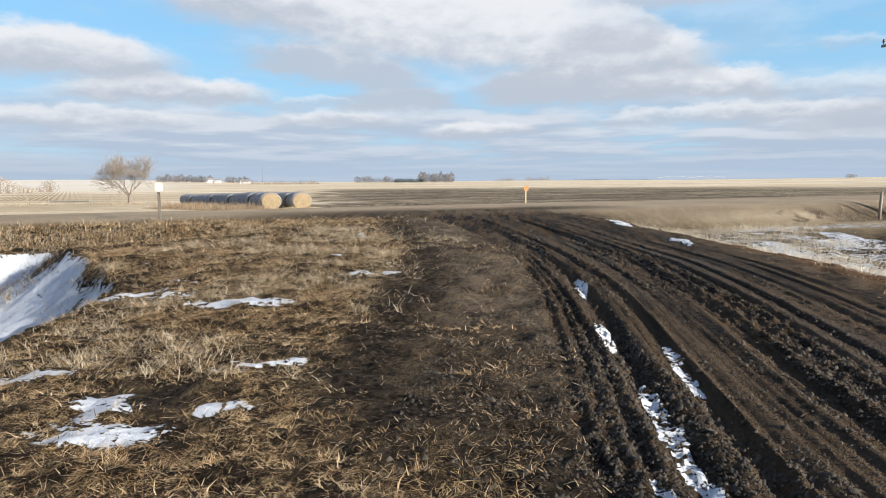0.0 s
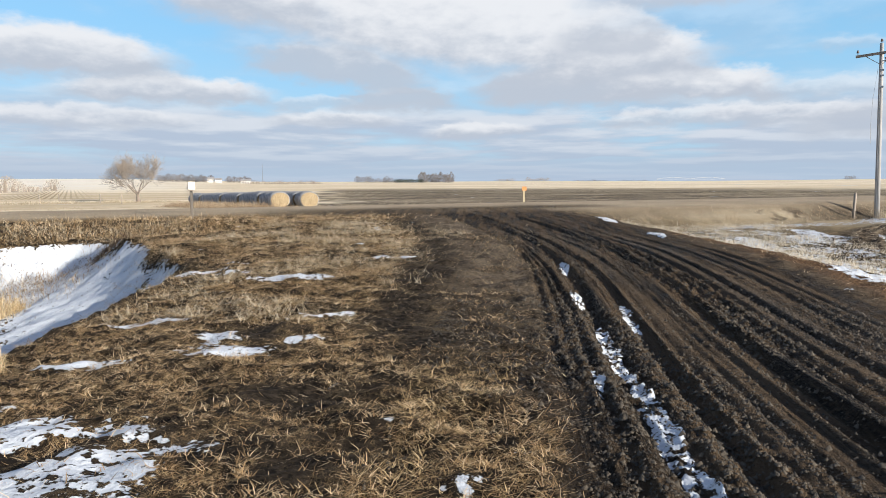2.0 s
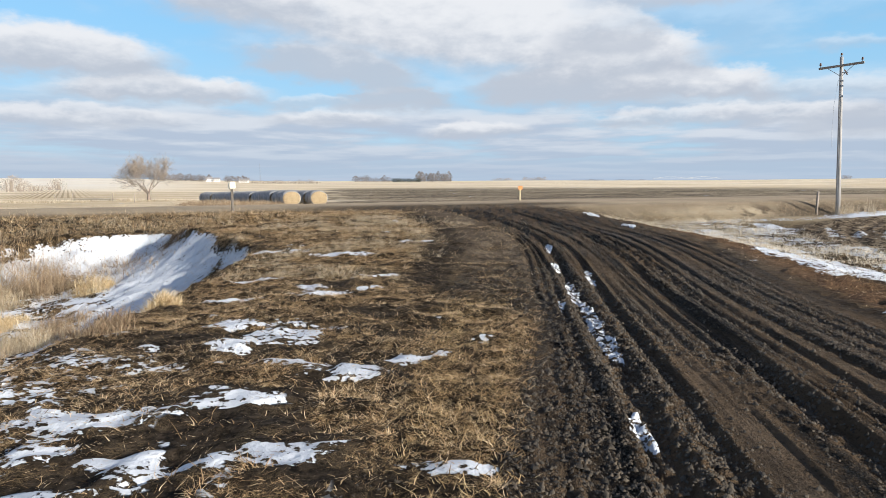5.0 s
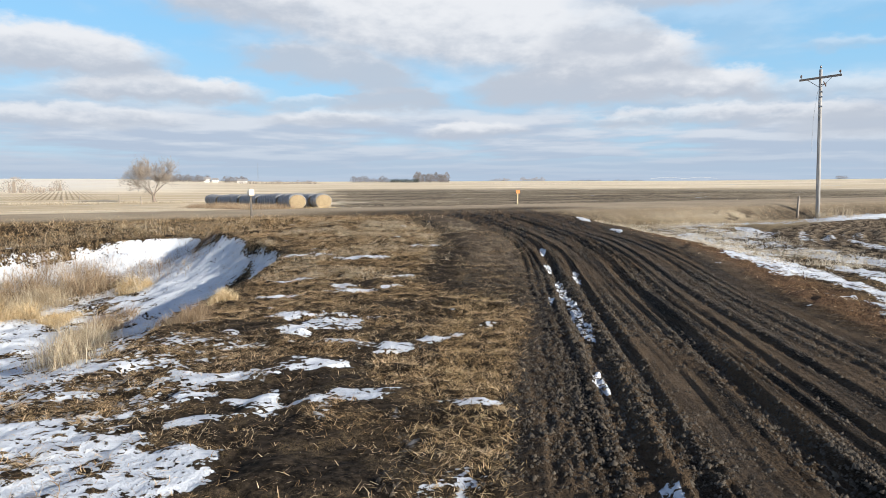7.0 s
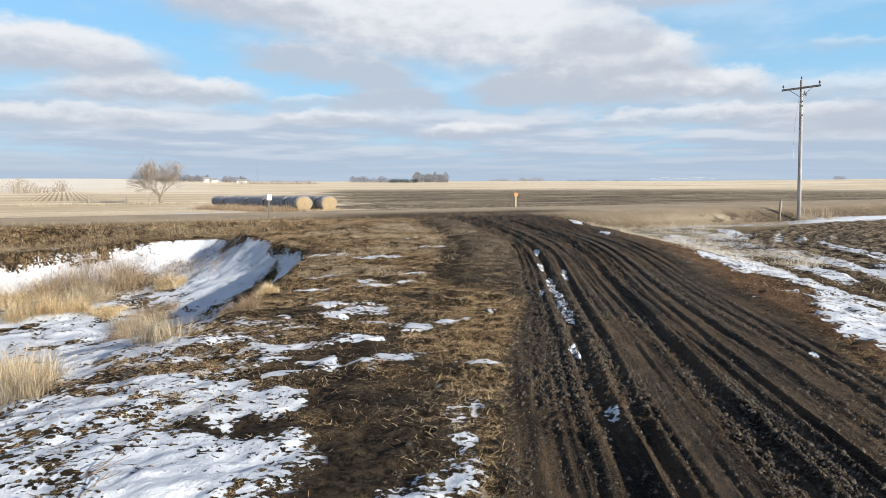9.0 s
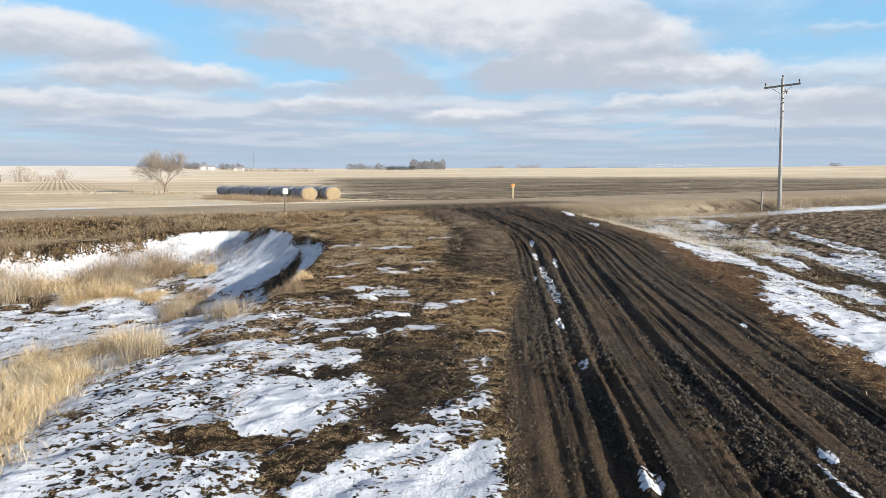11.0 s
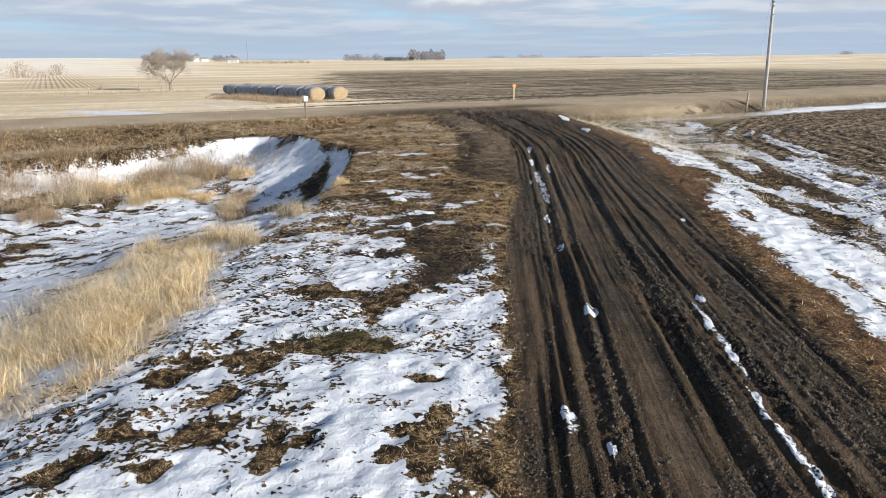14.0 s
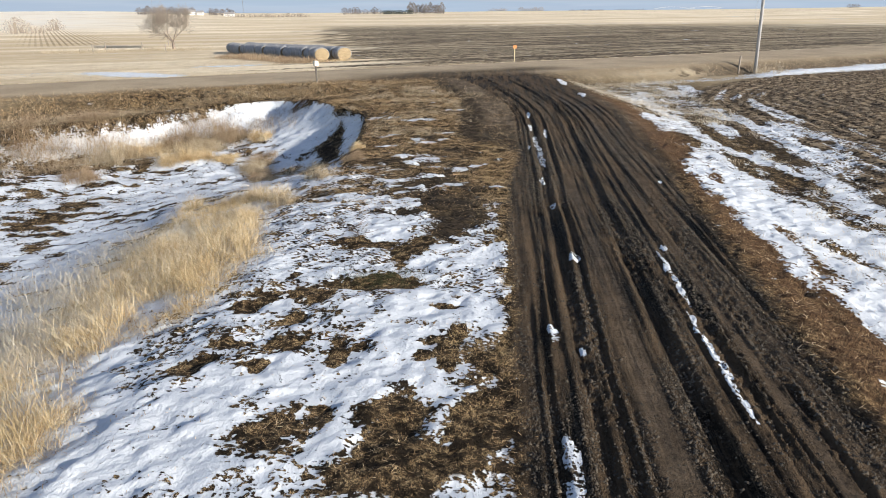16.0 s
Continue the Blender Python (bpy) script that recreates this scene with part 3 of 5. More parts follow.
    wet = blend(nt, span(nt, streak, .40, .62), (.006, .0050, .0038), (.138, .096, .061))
    wet = blend(nt, calc(nt, "MULTIPLY", span(nt, n3, .5, .75), .4), wet, (.140, .096, .060))
    wet = blend(nt, calc(nt, "MULTIPLY", dry, span(nt, n3, .25, .6, .45, 1.0)), wet, blend(nt, span(nt, n2, .35, .7), (.082, .061, .043), (.150, .112, .079)))
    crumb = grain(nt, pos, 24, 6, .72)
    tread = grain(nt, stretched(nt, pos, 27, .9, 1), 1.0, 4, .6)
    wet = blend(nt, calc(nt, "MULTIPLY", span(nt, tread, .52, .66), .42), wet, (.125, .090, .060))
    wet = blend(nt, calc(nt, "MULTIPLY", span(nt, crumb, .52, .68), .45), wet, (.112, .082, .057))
    # hollows between crumbs near-black: crevice shade put into the colour, following the bump
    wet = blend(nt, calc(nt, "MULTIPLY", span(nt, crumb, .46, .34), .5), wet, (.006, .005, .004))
    cells = node(nt, "ShaderNodeTexVoronoi", feature="F1")
    plug(nt, cells.inputs["Vector"], stretched(nt, pos, 46, 40, 46))
    cells.inputs["Scale"].default_value = 1.0
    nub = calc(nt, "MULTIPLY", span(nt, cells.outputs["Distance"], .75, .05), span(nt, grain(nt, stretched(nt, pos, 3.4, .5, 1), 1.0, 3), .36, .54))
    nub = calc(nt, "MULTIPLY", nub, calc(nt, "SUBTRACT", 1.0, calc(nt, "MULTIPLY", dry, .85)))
    # crumb tops paler: their lit side put into the colour too
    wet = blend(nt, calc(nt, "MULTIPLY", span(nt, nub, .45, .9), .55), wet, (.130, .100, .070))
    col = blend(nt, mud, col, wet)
    gravel = blend(nt, span(nt, n4, .35, .65), (.29, .23, .16), (.43, .35, .25))
    gravel = blend(nt, calc(nt, "MULTIPLY", span(nt, n1, .4, .65), .5), gravel, (.24, .185, .13))
    col = blend(nt, road, col, gravel)
    # snow with ragged edges
    n5 = grain(nt, pos, 2.6, 8, .66)
    lumps = calc(nt, "MULTIPLY_ADD", calc(nt, "SUBTRACT", n5, .5), 2.0, .5)
    lumps = calc(nt, "MULTIPLY_ADD", calc(nt, "SUBTRACT", n3, .5), 2.0, lumps)
    lumps = calc(nt, "MULTIPLY_ADD", calc(nt, "SUBTRACT", grain(nt, stretched(nt, pos, 11, 16, 11), 1.0, 3, .55), .5), 1.25, lumps)
    white = span(nt, calc(nt, "SUBTRACT", snow, calc(nt, "MAXIMUM", lumps, .30)), -.03, .06)
    tint = blend(nt, span(nt, n2, .35, .75), (.50, .53, .575), (.62, .645, .675))
    col = blend(nt, white, col, tint)
    plug(nt, sh.inputs["Base Color"], col)
    damp = calc(nt, "MULTIPLY", mud, span(nt, streak, .62, .36))
    rough = span(nt, damp, 0, 1, .92, .62, False)
    plug(nt, sh.inputs["Roughness"], rough)
    sh.inputs["Specular IOR Level"].default_value = .07
    h = calc(nt, "ADD", calc(nt, "MULTIPLY", n3, 1.0), calc(nt, "MULTIPLY", n4, .35))
    h = calc(nt, "MULTIPLY", h, calc(nt, "SUBTRACT", 1.0, calc(nt, "MULTIPLY", white, .88)))
    h = calc(nt, "ADD", h, calc(nt, "MULTIPLY", calc(nt, "MULTIPLY", fib, straw), calc(nt, "SUBTRACT", .5, calc(nt, "MULTIPLY", white, .5))))
    h = calc(nt, "ADD", h, calc(nt, "MULTIPLY", white, calc(nt, "MULTIPLY", n5, 1.1)))
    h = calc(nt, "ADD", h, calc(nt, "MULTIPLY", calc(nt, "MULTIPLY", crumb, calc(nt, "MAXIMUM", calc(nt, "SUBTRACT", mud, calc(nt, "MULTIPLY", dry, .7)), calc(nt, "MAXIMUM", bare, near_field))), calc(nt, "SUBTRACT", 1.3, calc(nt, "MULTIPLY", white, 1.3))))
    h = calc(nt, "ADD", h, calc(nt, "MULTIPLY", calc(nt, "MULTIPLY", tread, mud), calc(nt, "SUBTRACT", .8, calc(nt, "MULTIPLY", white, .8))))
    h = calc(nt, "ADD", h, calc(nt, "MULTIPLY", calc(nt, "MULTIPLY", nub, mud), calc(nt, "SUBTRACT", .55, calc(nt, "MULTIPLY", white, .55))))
    h = calc(nt, "ADD", h, calc(nt, "MULTIPLY", calc(nt, "MULTIPLY", thatch, calc(nt, "SUBTRACT", straw, mud)), calc(nt, "SUBTRACT", .22, calc(nt, "MULTIPLY", white, .22))))
    relief(nt, sh, h, .075)
    return m


M_GROUND = ground_material()
M_WOOD = simple("weathered_wood", (.24, .20, .165), (.36, .31, .26), 6, .85, .004, sx=4, sy=4, sz=.35)
M_OLDPOST = simple("dark_weathered_post", (.085, .072, .060), (.16, .14, .12), 6, .9, .004, sx=4, sy=4, sz=.35)
M_POLE = simple("grey_pole_wood", (.26, .255, .25), (.40, .39, .38), 5, .85, .004, sx=4, sy=4, sz=.3)
M_IRON = simple("galvanised_steel", (.32, .33, .34), (.45, .46, .47), 12, .45, .001, .8)
M_CREAM = simple("cream_paint", (.72, .64, .50), (.80, .73, .60), 8, .5, .001)
M_ORANGE = simple("orange_plastic", (.74, .30, .10), (.82, .38, .15), 7, .5, .001)
M_SIGNPOST = simple("faded_yellow_plastic", (.58, .47, .28), (.68, .58, .38), 7, .5, .001)
M_PALE = simple("pale_plastic", (.62, .60, .55), (.72, .70, .66), 7, .5, .001)
M_PORCELAIN = simple("brown_porcelain", (.09, .05, .035), (.14, .08, .05), 9, .25, .0005)
M_STRAW = simple("straw", (.20, .150, .085), (.37, .285, .175), 9, .9, .02, sx=2, sy=2, sz=2)
M_WRAP = simple("weathered_hay_skin", (.19, .19, .20), (.38, .37, .36), 3, .9, .02, sx=6, sy=1, sz=1)
M_BARK = simple("bark", (.15, .115, .09), (.25, .20, .165), 7, .9, .006, sx=3, sy=3, sz=.6)
M_TWIG = simple("twigs", (.19, .16, .13), (.31, .26, .215), 7, .9, .002)
M_WHITE = simple("white_siding", (.74, .74, .73), (.82, .82, .80), 3, .6, .002)
M_ROOF = simple("grey_shingle", (.20, .19, .19), (.30, .29, .28), 3, .8, .004)


# ---- mesh helpers ----
def part(name, bm, mat, parent=None, label=""):
    me = bpy.data.meshes.new(name)
    bm.to_mesh(me)
    bm.free()
    me.materials.append(mat)
    ob = new(name, me)
    ob.parent = parent
    if label:
        ob["label"] = label
    return ob


def smooth(ob):
    for p in ob.data.polygons:
        p.use_smooth = True
    return ob


def holder(name, m, label, category, group="", kind=""):
    ob = new(name)
    ob.matrix_world = m
    ob.empty_display_size = .2
    return tagged(ob, label, category, group, kind)


def box(sx, sy, sz, at=(0, 0, 0), bevel=0.0, turn=None):
    bm = bmesh.new()
    bmesh.ops.create_cube(bm, size=1)
    bmesh.ops.scale(bm, vec=(sx, sy, sz), verts=bm.verts)
    if bevel:
        bmesh.ops.bevel(bm, geom=bm.edges[:], offset=bevel, segments=2, affect="EDGES", profile=.6)
    if turn is not None:
        bmesh.ops.transform(bm, matrix=turn, verts=bm.verts)
    bmesh.ops.translate(bm, vec=at, verts=bm.verts)
    return bm


def ring_tube(points, radii, sides=8, bm=None, cap=True):
    """A tapered tube along points."""
    bm = bm or bmesh.new()
    loops, n = [], len(points)
    for i, (p, r) in enumerate(zip(points, radii)):
        p = Vector(p)
        d = (Vector(points[min(i + 1, n - 1)]) - Vector(points[max(i - 1, 0)])).normalized()
        a = d.orthogonal().normalized()
        b = d.cross(a)
        loops.append([bm.verts.new(p + r * (math.cos(k) * a + math.sin(k) * b)) for k in (2 * math.pi * j / sides for j in range(sides))])
    for la, lb in zip(loops, loops[1:]):
        best = min(range(sides), key=lambda s: (la[0].co - lb[s].co).length)
        for j in range(sides):
            bm.faces.new((la[j], la[(j + 1) % sides], lb[(best + j + 1) % sides], lb[(best + j) % sides]))
    if cap:
        bm.faces.new(loops[0][::-1])
        bm.faces.new(loops[-1])
    bmesh.ops.recalc_face_normals(bm, faces=bm.faces)
    return bm


def sheet(name, verts, faces, mat):
    """A mesh from number arrays; faces all have the same count of corners."""
    me = bpy.data.meshes.new(name)
    k = faces.shape[1]
    me.vertices.add(len(verts))
    me.vertices.foreach_set("co", np.ascontiguousarray(verts, np.float32).ravel())
    me.loops.add(faces.size)
    me.loops.foreach_set("vertex_index", np.ascontiguousarray(faces, np.int32).ravel())
    me.polygons.add(len(faces))
    me.polygons.foreach_set("loop_start", np.arange(0, faces.size, k, dtype=np.int32))
    me.polygons.foreach_set("loop_total", np.full(len(faces), k, np.int32))
    me.update(calc_edges=True)
    me.materials.append(mat)
    return new(name, me)


# ---- ground: one sheet to the horizon ----
def growing(start, first, factor, end):
    out, at, step = [], start, first
    while at < end:
        at += step
        step *= factor
        out.append(at)
    return np.array(out)


def build_ground():
    xs = np.concatenate([-growing(30, .2, 1.085, 3600)[::-1], np.arange(-30, -7, .20), np.arange(-7, .5, .075), np.arange(.5, 4.6, .028), np.arange(4.6, 6.6, .07), np.arange(6.6, 20, .14), growing(20, .2, 1.085, 3600)])
    ys = np.concatenate([-growing(24, .2, 1.12, 700)[::-1], np.arange(-24, -18.6, .3), np.arange(-18.6, 6, .075), np.arange(6, 12, .10), np.arange(12, 42, .17), growing(42, .2, 1.07, 4300)])
    X, Y = np.meshgrid(xs, ys)
    Z, cover = land(X.ravel(), Y.ravel())
    nx, ny = len(xs), len(ys)
    i = (np.arange(ny - 1)[:, None] * nx + np.arange(nx - 1)[None, :]).ravel()
    V3 = np.stack([X.ravel(), Y.ravel(), Z], 1)
    Zg = Z.reshape(ny, nx)
    up = np.stack([-np.gradient(Zg, xs, axis=1).ravel(), -np.gradient(Zg, ys, axis=0).ravel(), np.ones(nx * ny)], 1)
    up /= np.linalg.norm(up, axis=1, keepdims=True)
    F = np.stack([i, i + 1, i + nx + 1, i + nx], 1)
    paved = cover["road"][F].mean(1) > .5
    trodden = (cover["mud"][F].mean(1) > .5) & ~paved
    for name, chosen, label, category in (("ground", ~(paved | trodden), "dry grassland, dark soil and patchy melting snow", "ground"),
                                          ("road", paved, "tan gravel road crossing the fields", "road"),
                                          ("dirt_drive", trodden, "rutted wet black dirt drive with tyre tracks", "road")):
        used, at = np.unique(F[chosen], return_inverse=True)
        ob = sheet(name, V3[used], at.reshape(-1, 4), M_GROUND)
        for key, values in cover.items():
            ob.data.attributes.new(key, "FLOAT", "POINT").data.foreach_set("value", values[used].astype(np.float32))
        ob.data.polygons.foreach_set("use_smooth", np.ones(len(ob.data.polygons), bool))
        ob.data.normals_split_custom_set_from_vertices(up[used])
        tagged(ob, label, category, kind="structure")


build_ground()


# ---- things beside the road ----
def mailbox(x, y):
    top = holder("mailbox", pose(x, y, level(x, y) - .02, 0, 0, 30), "cream painted metal mailbox on a weathered wooden post", "mailbox")
    part("post", box(.085, .085, 1.0, (0, 0, .46), .008), M_OLDPOST, top)
    part("board", box(.17, .38, .03, (0, 0, .975), .004), M_WOOD, top)
    bm = bmesh.new()
    prof = [(-.11, 0), (.11, 0)] + [(.11 * math.cos(a), .15 + .11 * math.sin(a)) for a in (math.pi * k / 10 for k in range(11))]
    ends = [[bm.verts.new((px, s, pz + .992)) for px, pz in prof] for s in (-.20, .20)]
    for j in range(len(prof)):
        k = (j + 1) % len(prof)
        if (ends[0][j].co - ends[0][k].co).length > 1e-5:
            bm.faces.new((ends[0][j], ends[0][k], ends[1][k], ends[1][j]))
    bm.faces.new(ends[0])
    bm.faces.new(ends[1][::-1])
    bmesh.ops.recalc_face_normals(bm, faces=bm.faces)
    shell = part("box", bm, M_CREAM, top)
    part("door", box(.21, .012, .23, (0, -.208, 1.12), .005), M_CREAM, shell)
    part("flag", box(.008, .05, .17, (.117, .05, 1.14), .002), M_ORANGE, top, "small red flag")
    return top


def marker(x, y):
    top = holder("marker_sign", pose(x, y, level(x, y) - .02), "orange warning board on a faded yellow plastic post", "sign")
    part("post", box(.09, .05, 1.30, (0, 0, .64), .012), M_SIGNPOST, top)
    part("board", box(.30, .02, .27, (.02, -.04, 1.32), .012), M_ORANGE, top)
    part("cap", box(.11, .065, .06, (-.01, 0, 1.31), .01), M_PALE, top)
    return top


def utility_pole(x, y):
    g = level(x, y)
    lean = pose(x, y, g + .12, 0, -1.5, -30)
    top = holder("utility_pole", lean, "tall weathered grey wooden utility pole with one crossarm", "utility pole")
    smooth(part("shaft", ring_tube([(0, 0, -.35), (0, 0, 3), (0, 0, 6), (0, 0, 8.42)], [.125, .113, .10, .085], 14), M_POLE, top))
    part("crossarm", box(2.14, .10, .12, (0, -.14, 7.93), .01, pose(0, 0, 0, 0, -2.5, 0)), M_WOOD, top)
    for s in (-1, 1):
        part("brace", ring_tube([(s * .05, -.13, 7.40), (s * .62, -.145, 7.88 + s * .05)], [.016, .016], 6), M_IRON, top)
    for px, up in ((-.98, -.284), (.98, -.206)):
        pin = smooth(part("insulator", ring_tube([(px, -.14, 8.22 + up), (px, -.14, 8.33 + up), (px, -.14, 8.34 + up), (px, -.14, 8.40 + up), (px, -.14, 8.42 + up), (px, -.14, 8.47 + up)],
                                                  [.015, .015, .06, .05, .045, .03], 8), M_PORCELAIN, top))
    smooth(part("insulator", ring_tube([(0, 0, 8.40), (0, 0, 8.50), (0, 0, 8.51), (0, 0, 8.57), (0, 0, 8.63)], [.015, .015, .06, .05, .03], 8), M_PORCELAIN, top))
    part("cutout", ring_tube([(.16, -.16, 7.70), (.30, -.2, 7.40)], [.03, .03], 6), M_PORCELAIN, top)
    part("bracket", box(.30, .05, .05, (.18, -.13, 7.55), .006), M_IRON, top)
    for z in (7.12, 6.85, 6.30):
        part("clamp", box(.14, .06, .09, (.06, -.14, z), .01), M_IRON, top)
    part("ground_wire", ring_tube([(-.03, -.15, .3), (-.03, -.135, 3), (-.03, -.12, 6), (-.02, -.115, 7.4)], [.008] * 4, 5), M_IRON, top)
    # slack end of a service drop hanging beside the shaft
    part("loose_wire", ring_tube([(-.12, -.12, 7.2), (-.30, -.15, 5.8), (-.36, -.17, 4.4), (-.34, -.17, 3.6)], [.010] * 4, 5), M_IRON, top)
    return top


def post(x, y, high, name="fence_post", label="weathered round wooden fence post standing alone", lean=0.0, r=.06):
    ob = smooth(part(name, ring_tube([(0, 0, 0), (0, 0, high * .6), (0, 0, high - .02), (0, 0, high)], [r, r * .95, r * .9, r * .6], 9), M_WOOD))
    ob.matrix_world = pose(x, y, level(x, y) - .06, lean, lean * .6, 0)
    return tagged(ob, label, "fence post", "fence posts")


def hay_bale(dark_label):
    """A round bale lying along local y, its face at y = 0, base at z = 0."""
    rad, long = .77, 1.36
    top = holder("hay_bale", Matrix(), dark_label, "hay bale", "hay bales in rows")
    rng = random.Random(7)
    bm = bmesh.new()
    rows, seg = [0, .04, .10, .20, .42, .70, .98, 1.16, 1.26, 1.32, long], 36
    loops = []
    for yy in rows:
        e = min(yy, long - yy)
        r = rad * (1 - .13 * max(0, 1 - e / .22) ** 1.6)
        loop = []
        for k in range(seg):
            a = 2 * math.pi * k / seg
            rr = r * (1 + .018 * math.sin(3 * a + 5 * yy) + .012 * rng.uniform(-1, 1))
            zz = rad + rr * math.sin(a)
            loop.append(bm.verts.new((1.13 * rr * math.cos(a), yy, max(zz * .92, 0.035 + .01 * rng.random()))))
        loops.append(loop)
    for la, lb in zip(loops, loops[1:]):
        for k in range(seg):
            bm.faces.new((la[k], la[(k + 1) % seg], lb[(k + 1) % seg], lb[k]))
    bmesh.ops.recalc_face_normals(bm, faces=bm.faces)
    smooth(part("rolled_side", bm, M_WRAP, top))
    for at, s in ((.0, -1), (long, 1)):
        bm = bmesh.new()
        prev = None
        for n, rr in enumerate((.655, .61, .56, .50, .42, .34, .26, .18, .10, .04)):
            loop = []
            for k in range(28):
                a = 2 * math.pi * k / 28
                r2 = rr * (1 + .02 * rng.uniform(-1, 1))
                zz = max(.92 * (rad + r2 * math.sin(a)), .05)
                loop.append(bm.verts.new((1.13 * r2 * math.cos(a), at + s * (.012 + (.005 if n % 2 else 0) + .03 * rng.random()), zz)))
            if prev:
                for k in range(28):
                    bm.faces.new((prev[k], prev[(k + 1) % 28], loop[(k + 1) % 28], loop[k]))
            prev = loop
        bm.faces.new(prev)
        bmesh.ops.recalc_face_normals(bm, faces=bm.faces)
        part("straw_end", bm, M_STRAW, top, "golden coiled straw end")
    return top


def bale_rows():
    way_on = Vector((-22.0, 28.0, 0)).normalized()
    turn = math.degrees(math.atan2(-way_on.x, way_on.y))
    first = hay_bale("round hay bale with grey weathered sides and golden ends")
    rng = random.Random(3)
    made = False
    for sx, sy, count in ((-17.76, 46.0, 20), (-15.85, 47.5, 20)):
        at = Vector((sx, sy, 0))
        for n in range(count):
            p = at + way_on * (1.53 * n + (rng.uniform(-.06, .06) if n else 0))
            side = rng.uniform(-.14, .14) if n else 0
            x, y = p.x + side * .79, p.y + side * .62
            z = min(level(x, y), level(x + way_on.x * 1.40, y + way_on.y * 1.40)) - .06
            m = pose(x, y, z, 0, rng.uniform(-2, 2) if n else 0, turn + (rng.uniform(-5, 5) if n else 0))
            if not made:
                first.matrix_world = m
                made = True
            else:
                copy_thing(first, m)


def bare_tree(x, y, tall, seed, name="bare_tree", label="leafless broad tree with fine spreading twigs", twigs=1.0):
    """Tapered trunk, forking limbs, many fine twigs."""
    rng = random.Random(seed)
    top = holder(name, pose(x, y, level(x, y) - .1), label, "tree")
    trunk, crown = bmesh.new(), bmesh.new()

    def grow(p, d, length, r, depth):
        pts, rad, q = [p], [r], Vector(p)
        bendy = .10 + .05 * depth
        for k in range(4):
            d = (d + Vector((rng.uniform(-1, 1), rng.uniform(-1, 1), rng.uniform(-.4, .9))) * bendy).normalized()
            q = q + d * (length / 4)
            pts.append(q.copy())
            rad.append(max(.014, r * (1 - .14 * (k + 1))))
        ring_tube(pts, rad, 8 if depth < 2 else (5 if depth < 3 else 3), trunk if depth < 2 else crown, cap=False)
        if depth >= 5 or length < .22:
            return
        many = (5 if depth == 0 else rng.choice((3, 4, 5) if depth < 4 else (3, 3)))
        if depth >= 3:
            many = max(2, round(many * twigs))
        for k in range(many):
            i = rng.choice((2, 3, 4)) if depth else rng.choice((3, 4, 4))
            turn_by = rng.uniform(0, 2 * math.pi)
            side = d.orthogonal().normalized()
            side.rotate(Matrix.Rotation(turn_by, 3, d))
            spread = rng.uniform(.45, .95)
            nd = (d * math.cos(spread) + side * math.sin(spread) + Vector((0, 0, .12))).normalized()
            grow(pts[i], nd, (length if depth else tall * .23) * rng.uniform(.66, .95), rad[i] * rng.uniform(.45, .62), depth + 1)

    grow(Vector((0, 0, 0)), Vector((.05, 0, 1)), tall * .13, tall * .034, 0)
    part("trunk", trunk, M_BARK, top)
    part("crown", crown, M_TWIG, top, "dense fan of thin bare twigs")
    return top


def far_wood(name, label, spots, seed, mat, thick=1.0):
    """A far belt of bare trees: each a bundle of stems and twig clumps; one piece of scenery."""
    rng = random.Random(seed)
    bm = bmesh.new()
    for x, y, tall, wide in spots:
        z0 = level(x, y)
        for s in range(5):
            bx = x + rng.uniform(-.3, .3) * wide
            ring_tube([(bx, y, z0), (bx + rng.uniform(-.5, .5), y, z0 + tall * .7)], [.25, .08], 4, bm, cap=False)
        for s in range(int(170 * thick)):
            a, h = rng.uniform(-1, 1), rng.random()
            bx = x + a * wide * .55 * math.sqrt(max(.05, 1 - (2 * h - .9) ** 2 * .8))
            bz = z0 + tall * (.08 + .9 * h * (1 - .35 * a * a))
            by = y + rng.uniform(-.4, .4) * wide
            for t in range(3):
                d = Vector((rng.uniform(-1, 1), rng.uniform(-.5, .5), rng.uniform(-.2, 1))).normalized() * tall * .12
                p = Vector((bx, by, bz))
                o = Vector((d.z, 0, -d.x)).normalized() * tall * .010
                bm.faces.new([bm.verts.new(p + o), bm.verts.new(p + d * .6 + o * .6), bm.verts.new(p + d), bm.verts.new(p - o * .8)])
    ob = part(name, bm, mat)
    return tagged(ob, label, "trees", kind="stuff")


mailbox(-10.35, 16.45)
marker(1.09, 40.87)
utility_pole(18.36, 30.42)
post(17.0, 29.9, 1.35, "fence_post", "short weathered wooden post beside the utility pole", 2.0, .07)
bale_rows()
bare_tree(-50.2, 81.6, 9.2, 4, twigs=1.35)
FENCE = "weathered wooden fence post in dry grass"
for az, d in ((-38.6, 92), (-34.4, 94), (-37.2, 97), (-33.0, 86), (-31.4, 108)):
    post(d * math.sin(radians(az)), d * math.cos(radians(az)), 1.15, "fence_post", FENCE, random.Random(int(d)).uniform(-5, 5))


# ---- far off ----
def out_at(az, d):
    return d * math.sin(radians(az)), d * math.cos(radians(az))


def belt(az0, az1, d, step, low_h, high_h, seed):
    rng = random.Random(seed)
    rows, a = [], az0
    while a < az1:
        x, y = out_at(a, d + rng.uniform(-12, 12))
        rows.append((x, y, rng.uniform(low_h, high_h), step * d / 57.3 * 1.7))
        a += step * rng.uniform(.7, 1.3)
    return rows


